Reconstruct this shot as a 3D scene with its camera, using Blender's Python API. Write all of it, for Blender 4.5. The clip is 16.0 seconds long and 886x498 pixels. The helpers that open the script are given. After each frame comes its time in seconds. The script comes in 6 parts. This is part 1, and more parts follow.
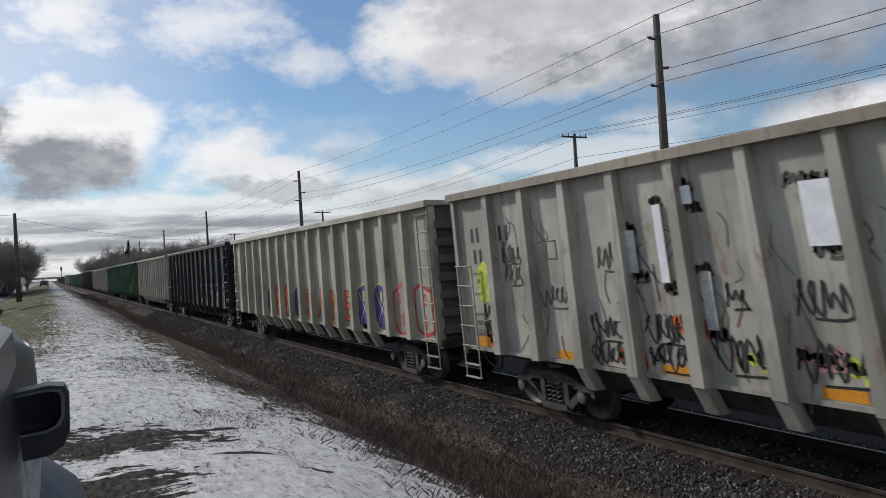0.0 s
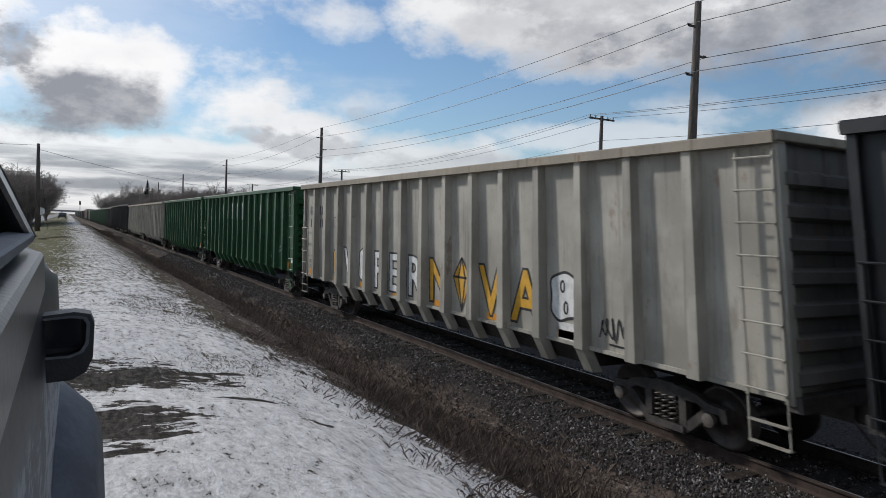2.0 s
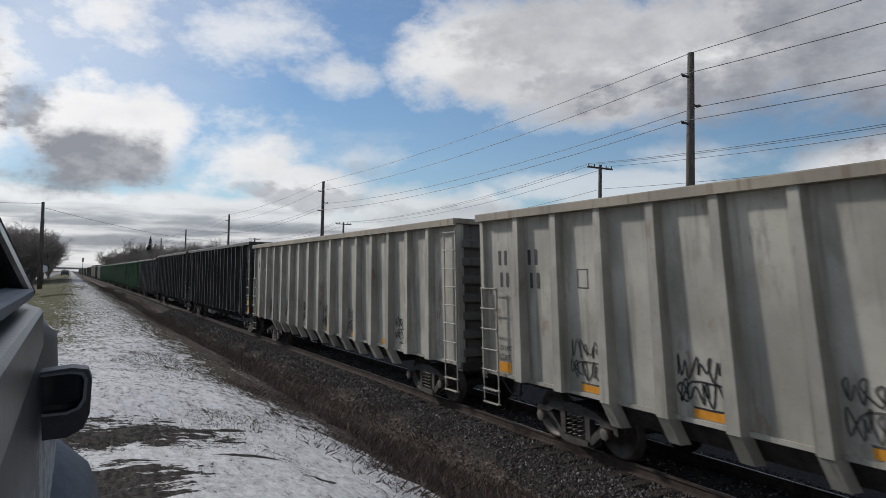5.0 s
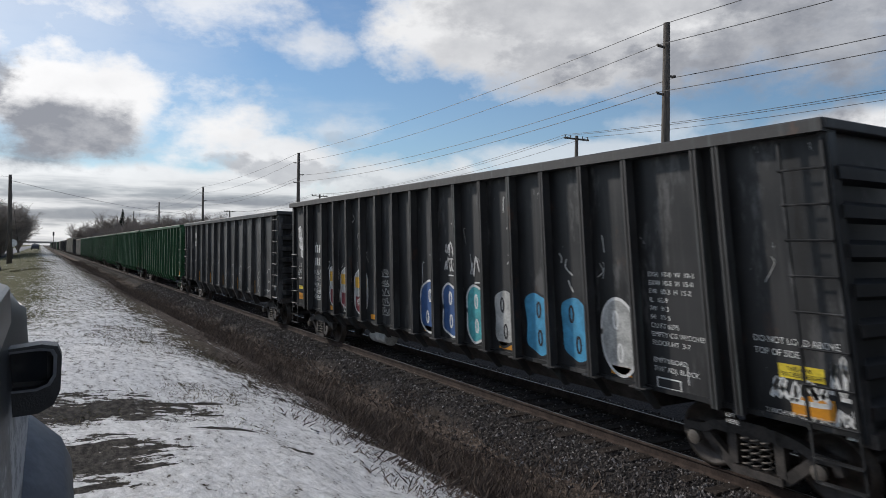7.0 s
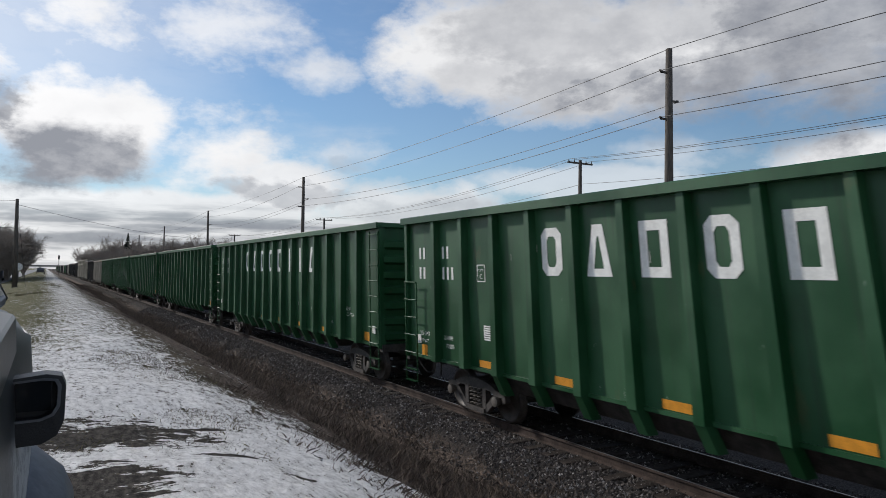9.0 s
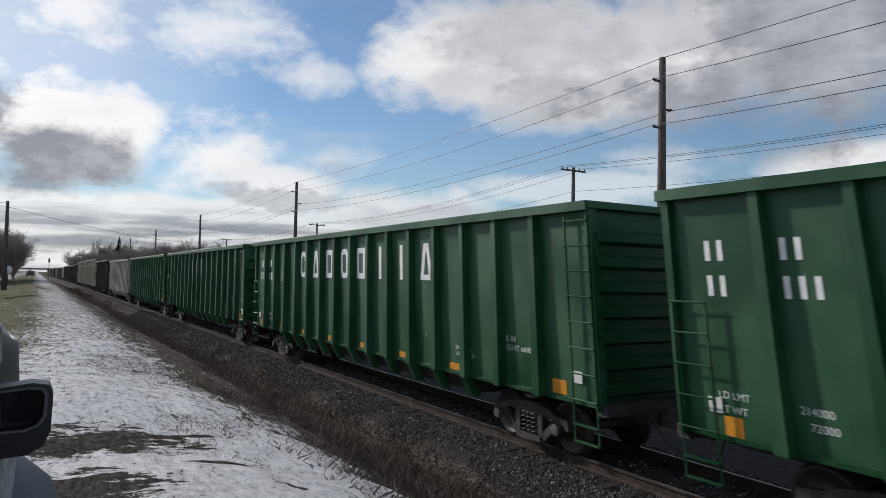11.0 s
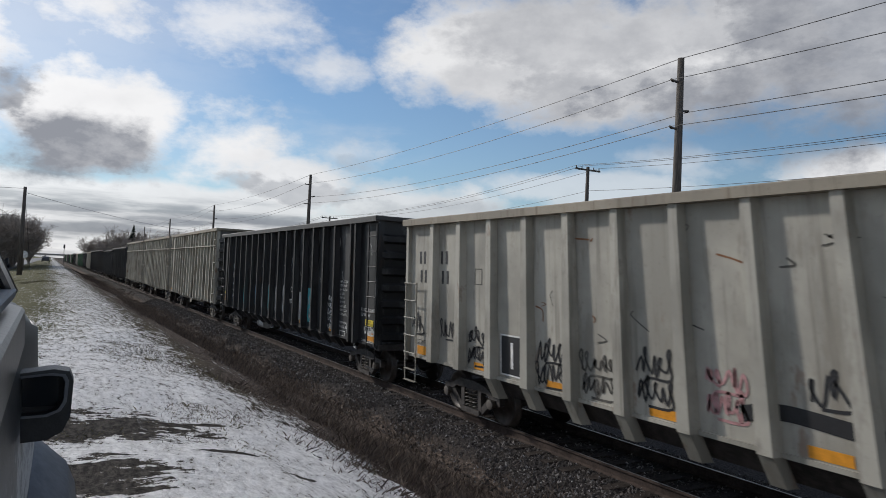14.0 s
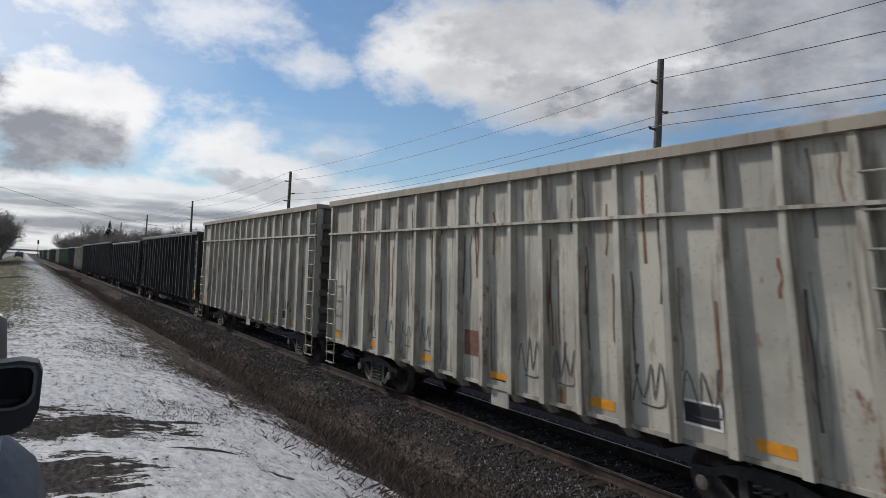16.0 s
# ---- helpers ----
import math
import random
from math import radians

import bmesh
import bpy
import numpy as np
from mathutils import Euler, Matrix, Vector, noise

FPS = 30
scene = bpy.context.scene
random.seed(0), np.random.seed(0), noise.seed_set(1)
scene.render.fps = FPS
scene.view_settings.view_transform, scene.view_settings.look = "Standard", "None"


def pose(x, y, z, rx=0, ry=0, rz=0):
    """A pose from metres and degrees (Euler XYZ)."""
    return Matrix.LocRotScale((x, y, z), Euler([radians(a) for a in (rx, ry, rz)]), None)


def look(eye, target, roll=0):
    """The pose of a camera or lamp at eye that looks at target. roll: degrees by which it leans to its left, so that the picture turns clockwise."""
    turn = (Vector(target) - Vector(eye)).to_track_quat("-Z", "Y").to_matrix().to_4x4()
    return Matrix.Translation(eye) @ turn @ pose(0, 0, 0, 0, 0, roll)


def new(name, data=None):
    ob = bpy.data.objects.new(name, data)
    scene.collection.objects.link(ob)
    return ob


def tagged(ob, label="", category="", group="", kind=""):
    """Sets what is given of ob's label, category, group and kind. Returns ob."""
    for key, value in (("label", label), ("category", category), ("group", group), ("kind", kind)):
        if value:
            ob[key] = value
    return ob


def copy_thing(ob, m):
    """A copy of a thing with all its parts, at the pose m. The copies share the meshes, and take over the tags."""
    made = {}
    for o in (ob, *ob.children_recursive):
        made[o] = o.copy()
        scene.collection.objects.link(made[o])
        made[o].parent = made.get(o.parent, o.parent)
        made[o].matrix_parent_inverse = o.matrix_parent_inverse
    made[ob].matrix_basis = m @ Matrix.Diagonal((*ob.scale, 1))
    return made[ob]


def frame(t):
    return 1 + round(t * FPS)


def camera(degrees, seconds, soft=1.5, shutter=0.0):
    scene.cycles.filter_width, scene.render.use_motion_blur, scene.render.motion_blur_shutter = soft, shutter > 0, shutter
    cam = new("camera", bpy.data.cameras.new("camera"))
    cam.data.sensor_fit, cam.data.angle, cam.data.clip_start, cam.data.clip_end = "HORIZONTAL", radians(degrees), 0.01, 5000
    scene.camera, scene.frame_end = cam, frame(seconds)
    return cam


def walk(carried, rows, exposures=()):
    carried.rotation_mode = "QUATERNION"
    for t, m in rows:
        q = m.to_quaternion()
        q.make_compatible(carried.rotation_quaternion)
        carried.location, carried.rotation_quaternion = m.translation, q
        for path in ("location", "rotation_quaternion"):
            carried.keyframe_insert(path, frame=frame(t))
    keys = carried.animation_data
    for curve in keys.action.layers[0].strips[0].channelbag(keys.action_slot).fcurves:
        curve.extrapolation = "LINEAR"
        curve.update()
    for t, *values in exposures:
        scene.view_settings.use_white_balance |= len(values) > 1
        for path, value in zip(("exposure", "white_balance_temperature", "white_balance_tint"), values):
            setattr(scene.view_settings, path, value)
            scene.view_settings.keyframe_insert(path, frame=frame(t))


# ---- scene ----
cam = camera(65.64, 16.0, soft=0.75, shutter=1.0)
# a phone's sensor is read from the top row to the bottom row, each row exposed briefly
scene.cycles.rolling_shutter_type, scene.cycles.rolling_shutter_duration = "TOP", 0.05
# seconds, place of the lens, yaw, pitch, roll
PATH = [
    (0, -8.466, -0.009, 3.106, -29.88, 0.60, 3.47),
    (0.5, -8.452, -0.005, 3.070, -30.23, 1.04, 2.89),
    (1, -8.488, -0.002, 3.099, -30.33, -0.50, -0.58),
    (1.5, -8.496, -0.011, 3.097, -29.53, -0.28, -0.08),
    (2, -8.497, 0.007, 3.095, -28.67, -1.90, -2.04),
    (2.5, -8.505, 0.000, 3.089, -28.30, 0.02, -2.32),
    (3, -8.525, -0.023, 3.089, -27.24, 0.88, -2.92),
    (3.5, -8.501, -0.047, 3.108, -26.77, 1.40, -2.54),
    (4, -8.497, -0.003, 3.101, -27.40, 2.55, -1.75),
    (6.5, -8.483, -0.007, 3.088, -29.87, 1.24, -0.60),
    (7, -8.483, -0.026, 3.097, -30.38, -0.03, -0.64),
    (7.5, -8.480, 0.011, 3.096, -30.03, 0.92, -1.01),
    (8, -8.486, -0.009, 3.089, -30.05, 1.31, -1.06),
    (8.5, -8.473, 0.009, 3.099, -29.96, 1.83, -0.66),
    (9, -8.486, -0.025, 3.110, -30.04, 1.95, -0.66),
    (11.5, -8.482, 0.010, 3.121, -30.74, 2.53, -1.10),
    (12, -8.489, 0.002, 3.130, -31.03, 2.47, -0.75),
    (12.5, -8.489, 0.013, 3.114, -31.01, 2.71, -0.93),
    (13, -8.494, -0.003, 3.119, -30.78, 2.58, -0.94),
    (13.5, -8.480, 0.038, 3.099, -29.08, 1.37, -3.06),
    (14, -8.499, 0.013, 3.120, -29.76, 2.10, -2.60),
    (14.5, -8.487, -0.013, 3.111, -30.01, 2.23, -2.15),
    (15, -8.485, 0.017, 3.121, -30.24, 2.16, -2.54),
    (15.5, -8.491, 0.005, 3.115, -31.14, 1.53, -2.67),
    (16, -8.489, 0.041, 3.103, -31.42, 2.06, -2.97),
]
walk(cam, [(t, pose(x, y, z, 90 + p, r, w)) for t, x, y, z, w, p, r in PATH], [(t, e, 6330, 11) for t, e in ((0, -0.13), (2.5, -0.08), (3, -0.14), (4, -0.21), (6.5, -0.12), (7.5, -0.06), (9, -0.08), (12.5, -0.11), (13.5, -0.19), (14.5, -0.12), (16, -0.12))])

# ---- light ----
SUN_AZ, SUN_EL = radians(-24), radians(27)  # azimuth from the track's direction, towards the road
sun_way = Vector((math.sin(SUN_AZ) * math.cos(SUN_EL), math.cos(SUN_AZ) * math.cos(SUN_EL), math.sin(SUN_EL)))
sun = new("sun", bpy.data.lights.new("sun", "SUN"))
sun.data.energy, sun.data.angle, sun.data.color = 3.1, radians(4), (1.0, 0.94, 0.86)
sun.matrix_world = look(sun_way * 50, (0, 0, 0))


class Nodes:
    """A small writer of node trees."""

    def __init__(self, tree):
        self.tree = tree
        tree.nodes.clear()

    def add(self, kind, **inputs):
        n = self.tree.nodes.new(kind)
        for k, val in inputs.items():
            key = int(k[1:]) if k[0] == "i" and k[1:].isdigit() else k.replace("_", " ")
            if isinstance(val, bpy.types.NodeSocket):
                self.tree.links.new(val, n.inputs[key])
            else:
                n.inputs[key].default_value = val
        return n

    def math(self, op, a, b=0.0, c=0.0, clamp=False):
        n = self.add("ShaderNodeMath", i0=a, i1=b, i2=c)
        n.operation, n.use_clamp = op, clamp
        return n.outputs[0]

    def vec(self, op, a, b=(0, 0, 0)):
        n = self.add("ShaderNodeVectorMath", i0=a, i1=b)
        n.operation = op
        return n

    def ramp(self, fac, stops):
        n = self.add("ShaderNodeValToRGB", Fac=fac)
        e = n.color_ramp.elements
        while len(e) < len(stops):
            e.new(0.5)
        for el, (p, c) in zip(e, stops):
            el.position = p
            el.color = (*c, 1) if len(c) == 3 else c
        return n.outputs[0]

    def smooth(self, fac, lo, hi, a=0.0, b=1.0):
        n = self.add("ShaderNodeMapRange")
        n.interpolation_type = "SMOOTHSTEP"
        self.tree.links.new(fac, n.inputs[0])
        for k, val in zip((1, 2, 3, 4), (lo, hi, a, b)):
            n.inputs[k].default_value = val
        return n.outputs[0]

    def mix(self, fac, a, b):
        n = self.tree.nodes.new("ShaderNodeMix")
        n.data_type = "RGBA"
        for k, val in ((0, fac), (6, a), (7, b)):
            if isinstance(val, bpy.types.NodeSocket):
                self.tree.links.new(val, n.inputs[k])
            else:
                n.inputs[k].default_value = (*val, 1) if isinstance(val, tuple) and len(val) == 3 else val
        return n.outputs[2]

    def noise(self, vec, scale, detail=4.0, rough=0.55):
        return self.add("ShaderNodeTexNoise", Vector=vec, Scale=scale, Detail=detail, Roughness=rough).outputs[0]


def build_world():
    w = bpy.data.worlds.new("sky")
    scene.world = w
    w.use_nodes = True
    n = Nodes(w.node_tree)
    d = n.add("ShaderNodeTexCoord").outputs["Generated"]
    sky = n.add("ShaderNodeTexSky")
    sky.sky_type, sky.sun_disc = "NISHITA", False
    sky.sun_elevation, sky.sun_rotation = SUN_EL, SUN_AZ
    sky.air_density, sky.dust_density, sky.ozone_density = 1.2, 0.0, 5.0
    up = n.add("ShaderNodeSeparateXYZ", i0=d).outputs[2]
    # billows at three sizes, stretched level
    level = n.vec("MULTIPLY", d, (1.0, 1.0, 1.7)).outputs[0]
    big = n.noise(level, 2.6, 3.0, 0.5)
    lumps = n.noise(level, 7.0, 8.0, 0.62)
    wisps = n.noise(n.vec("MULTIPLY", d, (1.0, 1.0, 3.2)).outputs[0], 5.0, 7.0, 0.6)
    puffs = n.noise(level, 16.0, 6.0, 0.6)
    ragged = n.math("ADD", n.math("MULTIPLY", n.math("SUBTRACT", lumps, 0.5), 2.0), n.math("MULTIPLY", n.math("SUBTRACT", big, 0.5), 0.8))
    ragged = n.math("ADD", ragged, n.math("MULTIPLY", n.math("SUBTRACT", puffs, 0.5), 0.35))
    # the side of each billow that faces the sun is lit
    turned = n.vec("ADD", level, tuple(v * 0.035 for v in sun_way)).outputs[0]
    relief = n.math("MULTIPLY", n.math("SUBTRACT", lumps, n.noise(turned, 7.0, 8.0, 0.62)), 0.6)

    torn = n.math("ADD", n.math("MULTIPLY", n.math("SUBTRACT", puffs, 0.5), 2.2), n.math("MULTIPLY", n.math("SUBTRACT", lumps, 0.5), 2.6))

    def spot(az, el, wide, tall):
        """0 at the middle of a cloud, 1 at its rim, ragged by the billows."""
        a, e = radians(az), radians(el)
        way = (math.sin(a) * math.cos(e), math.cos(a) * math.cos(e), math.sin(e))
        off = n.vec("SUBTRACT", d, way).outputs[0]
        off = n.vec("MULTIPLY", off, (1 / radians(wide), 1 / radians(wide), 1 / radians(tall))).outputs[0]
        return n.math("ADD", n.vec("LENGTH", off).outputs["Value"], torn if wide < 5.3 else ragged)

    cover = n.smooth(n.math("ADD", n.math("MULTIPLY", big, 0.5), n.math("MULTIPLY", wisps, 0.5)), 0.50, 0.72, 0.04, 0.4)
    # the cover goes on overhead and behind in the same broken way
    back = n.smooth(n.vec("DOT_PRODUCT", d, (0.5, 0.85, 0.15)).outputs["Value"], 0.75, 0.3)
    cover = n.math("MAXIMUM", cover, n.math("MULTIPLY", back, n.smooth(big, 0.44, 0.60, 0.0, 0.75)))
    shade = n.smooth(big, 0.42, 0.62, 0.0, 0.17)
    for az, el, wide, tall, strength in CLOUDS:
        rim, core = (1.7, 0.2) if wide < 5.3 else (1.26, 0.62)
        cover = n.math("MAXIMUM", cover, n.smooth(spot(az, el, wide, tall), rim, core, 0.0, strength))
    for az, el, wide, tall, strength in UNDERSIDES:
        shade = n.math("MAXIMUM", shade, n.math("MULTIPLY", n.smooth(spot(az, el, wide, tall), 1.2, 0.55, 0.0, strength), n.smooth(puffs, 0.3, 0.7, 1.08, 0.8)))
    # thin bright veil round the sun
    veil = n.smooth(n.vec("DOT_PRODUCT", d, tuple(sun_way)).outputs["Value"], 0.72, 0.98, 0.0, 0.55)
    cover = n.math("MAXIMUM", cover, n.math("MULTIPLY", veil, n.smooth(wisps, 0.3, 0.6, 0.55, 1.0)))
    # stratus in stripes over the horizon
    low = n.smooth(up, 0.06, 0.115, 1.0, 0.0)
    stripes = n.noise(n.vec("MULTIPLY", d, (1.0, 1.0, 9.0)).outputs[0], 4.0, 5.0, 0.55)
    cover = n.math("MAXIMUM", cover, n.math("MULTIPLY", low, 0.95))
    shade = n.math("MAXIMUM", shade, n.math("MULTIPLY", low, n.smooth(stripes, 0.40, 0.58, 0.18, 0.97)))
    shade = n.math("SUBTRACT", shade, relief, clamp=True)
    white = n.mix(shade, (0.93, 0.925, 0.91), (0.30, 0.315, 0.35))
    glow = n.smooth(n.vec("DOT_PRODUCT", d, tuple(sun_way)).outputs["Value"], 0.62, 1.0, 0.0, 1.0)
    white = n.mix(n.math("MULTIPLY", glow, n.math("SUBTRACT", 0.55, n.math("MULTIPLY", shade, 0.5))), white, (1.25, 1.23, 1.2))
    blue = n.add("ShaderNodeBackground", Color=sky.outputs[0], Strength=0.10)
    cloud = n.add("ShaderNodeBackground", Color=white, Strength=0.98)
    mixed = n.add("ShaderNodeMixShader", i0=cover, i1=blue.outputs[0], i2=cloud.outputs[0])
    out = n.add("ShaderNodeOutputWorld")
    w.node_tree.links.new(mixed.outputs[0], out.inputs[0])


# azimuth from the track's direction, elevation, half width, half height, strength
CLOUDS = [
    (1.7, 10.2, 6.4, 4.6, 1.0), (-6, 12, 4.5, 6, 1.0), (12.2, 8.6, 4.8, 3.3, 1.0), (17.5, 6.8, 5.5, 2.6, 0.95), (26, 5.2, 8, 2.6, 0.85),
    (1.5, 18.8, 5.2, 3.0, 0.95), (12, 18.9, 5.25, 2.7, 0.8), (19.8, 16.3, 2.4, 1.3, 0.75), (21, 9.4, 2.8, 1.3, 0.6), (3, 23.5, 7, 3.4, 0.9), (13, 24, 6, 2.4, 0.8),
    (33, 17.8, 8.5, 4.0, 1.0), (45, 17.2, 16, 4.8, 1.0), (60, 19.5, 13, 6.6, 0.95), (66, 8.2, 9, 2.6, 1.0), (42, 7.6, 8, 1.5, 0.6), (48, 9.6, 4, 1.2, 0.5), (6, 4.6, 18, 1.8, 0.9),
]
UNDERSIDES = [(1.3, 7.7, 6.4, 2.5, 1.0), (-3.2, 11.6, 2.2, 2.2, 0.95), (-9, 13, 4, 5, 0.7), (58, 14.2, 16, 4.5, 0.9), (64, 19, 13, 6, 0.85), (48, 14.5, 15, 3.0, 0.6), (46, 20, 16, 4, 0.55),
              (12.5, 6.8, 2.2, 0.8, 0.6), (19, 6.0, 5, 1.2, 0.55), (28, 4.8, 8, 1.6, 0.5), (21.5, 8.9, 2.4, 0.9, 0.5), (34, 15.5, 7, 1.8, 0.35)]
build_world()

# ---- materials ----
def material(name, build, gloss=0.5):
    m = bpy.data.materials.new(name)
    m.use_nodes = True
    n = Nodes(m.node_tree)
    out = n.add("ShaderNodeOutputMaterial")
    bsdf = n.add("ShaderNodeBsdfPrincipled")
    bsdf.inputs["Specular IOR Level"].default_value = gloss
    m.node_tree.links.new(bsdf.outputs[0], out.inputs[0])
    color, rough, height, metal = build(n)
    for key, val in (("Base Color", color), ("Roughness", rough), ("Metallic", metal)):
        if isinstance(val, bpy.types.NodeSocket):
            m.node_tree.links.new(val, bsdf.inputs[key])
        else:
            bsdf.inputs[key].default_value = (*val, 1) if isinstance(val, tuple) else val
    if height is not None:
        sock, strength, dist = height
        b = n.add("ShaderNodeBump", Strength=strength, Distance=dist, Height=sock)
        m.node_tree.links.new(b.outputs[0], bsdf.inputs["Normal"])
    return m


def coords(n, scale=(1, 1, 1)):
    c = n.add("ShaderNodeTexCoord").outputs["Object"]
    return n.vec("MULTIPLY", c, scale).outputs[0]


def paint(name, color, dirt=(0.09, 0.075, 0.06), amount=0.5, rust=0.0, rough=0.5, chips=None, scuff=None):
    """Weathered railway paint: large fading, rain streaks, rust spots, scraped flecks."""

    def build(n):
        c = coords(n)
        rnd = n.add("ShaderNodeObjectInfo").outputs["Random"]
        c = n.vec("ADD", c, n.vec("MULTIPLY", n.add("ShaderNodeCombineXYZ", i0=rnd, i1=rnd, i2=rnd).outputs[0], (7.3, 13.1, 5.7)).outputs[0]).outputs[0]
        fade = n.noise(c, 0.6, 4.0)
        streak = n.noise(n.vec("MULTIPLY", c, (5.0, 7.0, 0.35)).outputs[0], 1.0, 5.0, 0.6)
        fine = n.noise(c, 14.0, 4.0, 0.65)
        light = tuple(min(1, v * 1.25 + 0.012) for v in color)
        dull = tuple(v * 0.8 for v in color)
        col = n.mix(n.smooth(fade, 0.35, 0.68), dull, light)
        col = n.mix(n.math("MULTIPLY", n.smooth(streak, 0.52, 0.72), amount), col, dirt)
        col = n.mix(n.math("MULTIPLY", n.smooth(fine, 0.56, 0.75), amount * 0.5), col, dirt)
        if scuff:
            worn = n.smooth(n.noise(n.vec("MULTIPLY", c, (1.0, 1.6, 0.5)).outputs[0], 1.3, 9.0, 0.68), 0.535, 0.66)
            col = n.mix(n.math("MULTIPLY", worn, 0.75), col, scuff)
        if rust:
            spots = n.smooth(n.noise(n.vec("MULTIPLY", c, (1.0, 1.0, 0.45)).outputs[0], 1.7, 8.0, 0.68), 0.61, 0.68)
            col = n.mix(n.math("MULTIPLY", spots, rust), col, (0.16, 0.07, 0.035))
        if chips:
            flecks = n.smooth(n.noise(n.vec("MULTIPLY", c, (1.0, 1.3, 0.6)).outputs[0], 3.3, 9.0, 0.72), 0.665, 0.69)
            col = n.mix(n.math("MULTIPLY", flecks, 0.7), col, chips)
        r = n.smooth(fade, 0.3, 0.7, rough - 0.1, rough + 0.15)
        return col, r, (n.math("ADD", fine, n.math("MULTIPLY", fade, 3.0)), 0.12, 0.012), 0.0

    return material(name, build, 0.38)


def plain(name, color, rough=0.6, metal=0.0, vary=0.25, scale=6.0, bump=0.15):
    def build(n):
        c = coords(n)
        a = n.noise(c, scale, 5.0, 0.6)
        b = n.noise(c, scale * 7, 3.0, 0.6)
        lo, hi = tuple(v * (1 - vary) for v in color), tuple(min(1, v * (1 + vary)) for v in color)
        col = n.mix(n.smooth(n.math("ADD", n.math("MULTIPLY", a, 0.65), n.math("MULTIPLY", b, 0.35)), 0.35, 0.65), lo, hi)
        return col, rough, (b, bump, 0.01), metal

    return material(name, build, 0.5 if rough < 0.75 else 0.15)


GREEN = paint("green_paint", (0.009, 0.066, 0.021), (0.015, 0.028, 0.017), 0.35, 0.15, 0.42, (0.25, 0.3, 0.25))
GREY = paint("grey_paint", (0.325, 0.308, 0.262), (0.10, 0.088, 0.07), 0.5, 0.5, 0.6, None, (0.22, 0.20, 0.165))
CREAM = paint("cream_paint", (0.35, 0.33, 0.262), (0.16, 0.14, 0.11), 0.4, 0.35, 0.6, None, (0.25, 0.23, 0.185))
PALE = paint("pale_grey_paint", (0.36, 0.34, 0.285), (0.10, 0.08, 0.058), 0.95, 0.95, 0.65, (0.12, 0.07, 0.04), (0.16, 0.13, 0.092))
FADED = paint("faded_black_paint", (0.028, 0.028, 0.029), (0.10, 0.098, 0.094), 0.7, 0.2, 0.4, (0.3, 0.3, 0.3), (0.15, 0.148, 0.145))
BLACK = paint("black_paint", (0.011, 0.012, 0.0135), (0.022, 0.0215, 0.021), 0.45, 0.1, 0.4, (0.25, 0.25, 0.25), (0.022, 0.0225, 0.023))
WEATHERED = paint("weathered_black_paint", (0.012, 0.0125, 0.0135), (0.042, 0.041, 0.040), 0.6, 0.15, 0.5, (0.4, 0.4, 0.4), (0.10, 0.099, 0.098))
SCUFFED_POST = paint("scuffed_post", (0.036, 0.035, 0.035), (0.10, 0.115, 0.11), 0.6, 0.3, 0.6)
# end walls of the grey, cream and tall cars, darker than their sides
DARK_END = paint("dark_end_paint", (0.115, 0.11, 0.10), (0.04, 0.036, 0.03), 0.7, 0.5, 0.75)
WORN_CHORD = paint("worn_chord", (0.25, 0.22, 0.17), (0.12, 0.08, 0.05), 0.7, 0.8, 0.7)
STEEL = plain("dark_cast_steel", (0.045, 0.039, 0.035), 0.65, 0.0, 0.55, 5.0, 0.3)
WHEEL = plain("wheel_steel", (0.06, 0.049, 0.041), 0.5, 0.3, 0.4, 6.0)
TREAD = plain("polished_steel", (0.34, 0.33, 0.32), 0.38, 1.0, 0.1, 4.0, 0.05)
SPRING = plain("spring_steel", (0.13, 0.115, 0.10), 0.5, 0.2, 0.3)
WHITE = plain("white_marking", (0.72, 0.72, 0.69), 0.6, 0.0, 0.12, 5.0)
ORANGE_TAPE = plain("orange_reflector", (0.62, 0.26, 0.02), 0.4, 0.0, 0.15, 9.0)
YELLOW = plain("yellow_marking", (0.65, 0.5, 0.03), 0.5)
RUSTY = plain("rusty_rail", (0.058, 0.043, 0.036), 0.8, 0.0, 0.35, 4.0)


def wood_build(n):
    c = coords(n, (1, 1, 0.12))
    a = n.noise(c, 14.0, 6.0, 0.65)
    b = n.noise(coords(n), 1.5, 3.0)
    col = n.mix(n.smooth(a, 0.3, 0.7), (0.035, 0.028, 0.022), (0.13, 0.11, 0.09))
    return n.mix(n.math("MULTIPLY", b, 0.4), col, (0.07, 0.065, 0.06)), 0.85, (a, 0.5, 0.02), 0.0


POLE_WOOD = material("weathered_pole_wood", wood_build)
TIE_WOOD = plain("creosoted_timber", (0.035, 0.028, 0.024), 0.85, 0.0, 0.5, 9.0, 0.4)
CABLE = plain("cable", (0.02, 0.02, 0.022), 0.6)


# ---- mesh helpers ----
def box(bm, x0, x1, y0, y1, z0, z1):
    vs = [bm.verts.new((x, y, z)) for x in (x0, x1) for y in (y0, y1) for z in (z0, z1)]
    for f in ((0, 1, 3, 2), (4, 6, 7, 5), (0, 4, 5, 1), (2, 3, 7, 6), (0, 2, 6, 4), (1, 5, 7, 3)):
        bm.faces.new([vs[i] for i in f])
    return vs


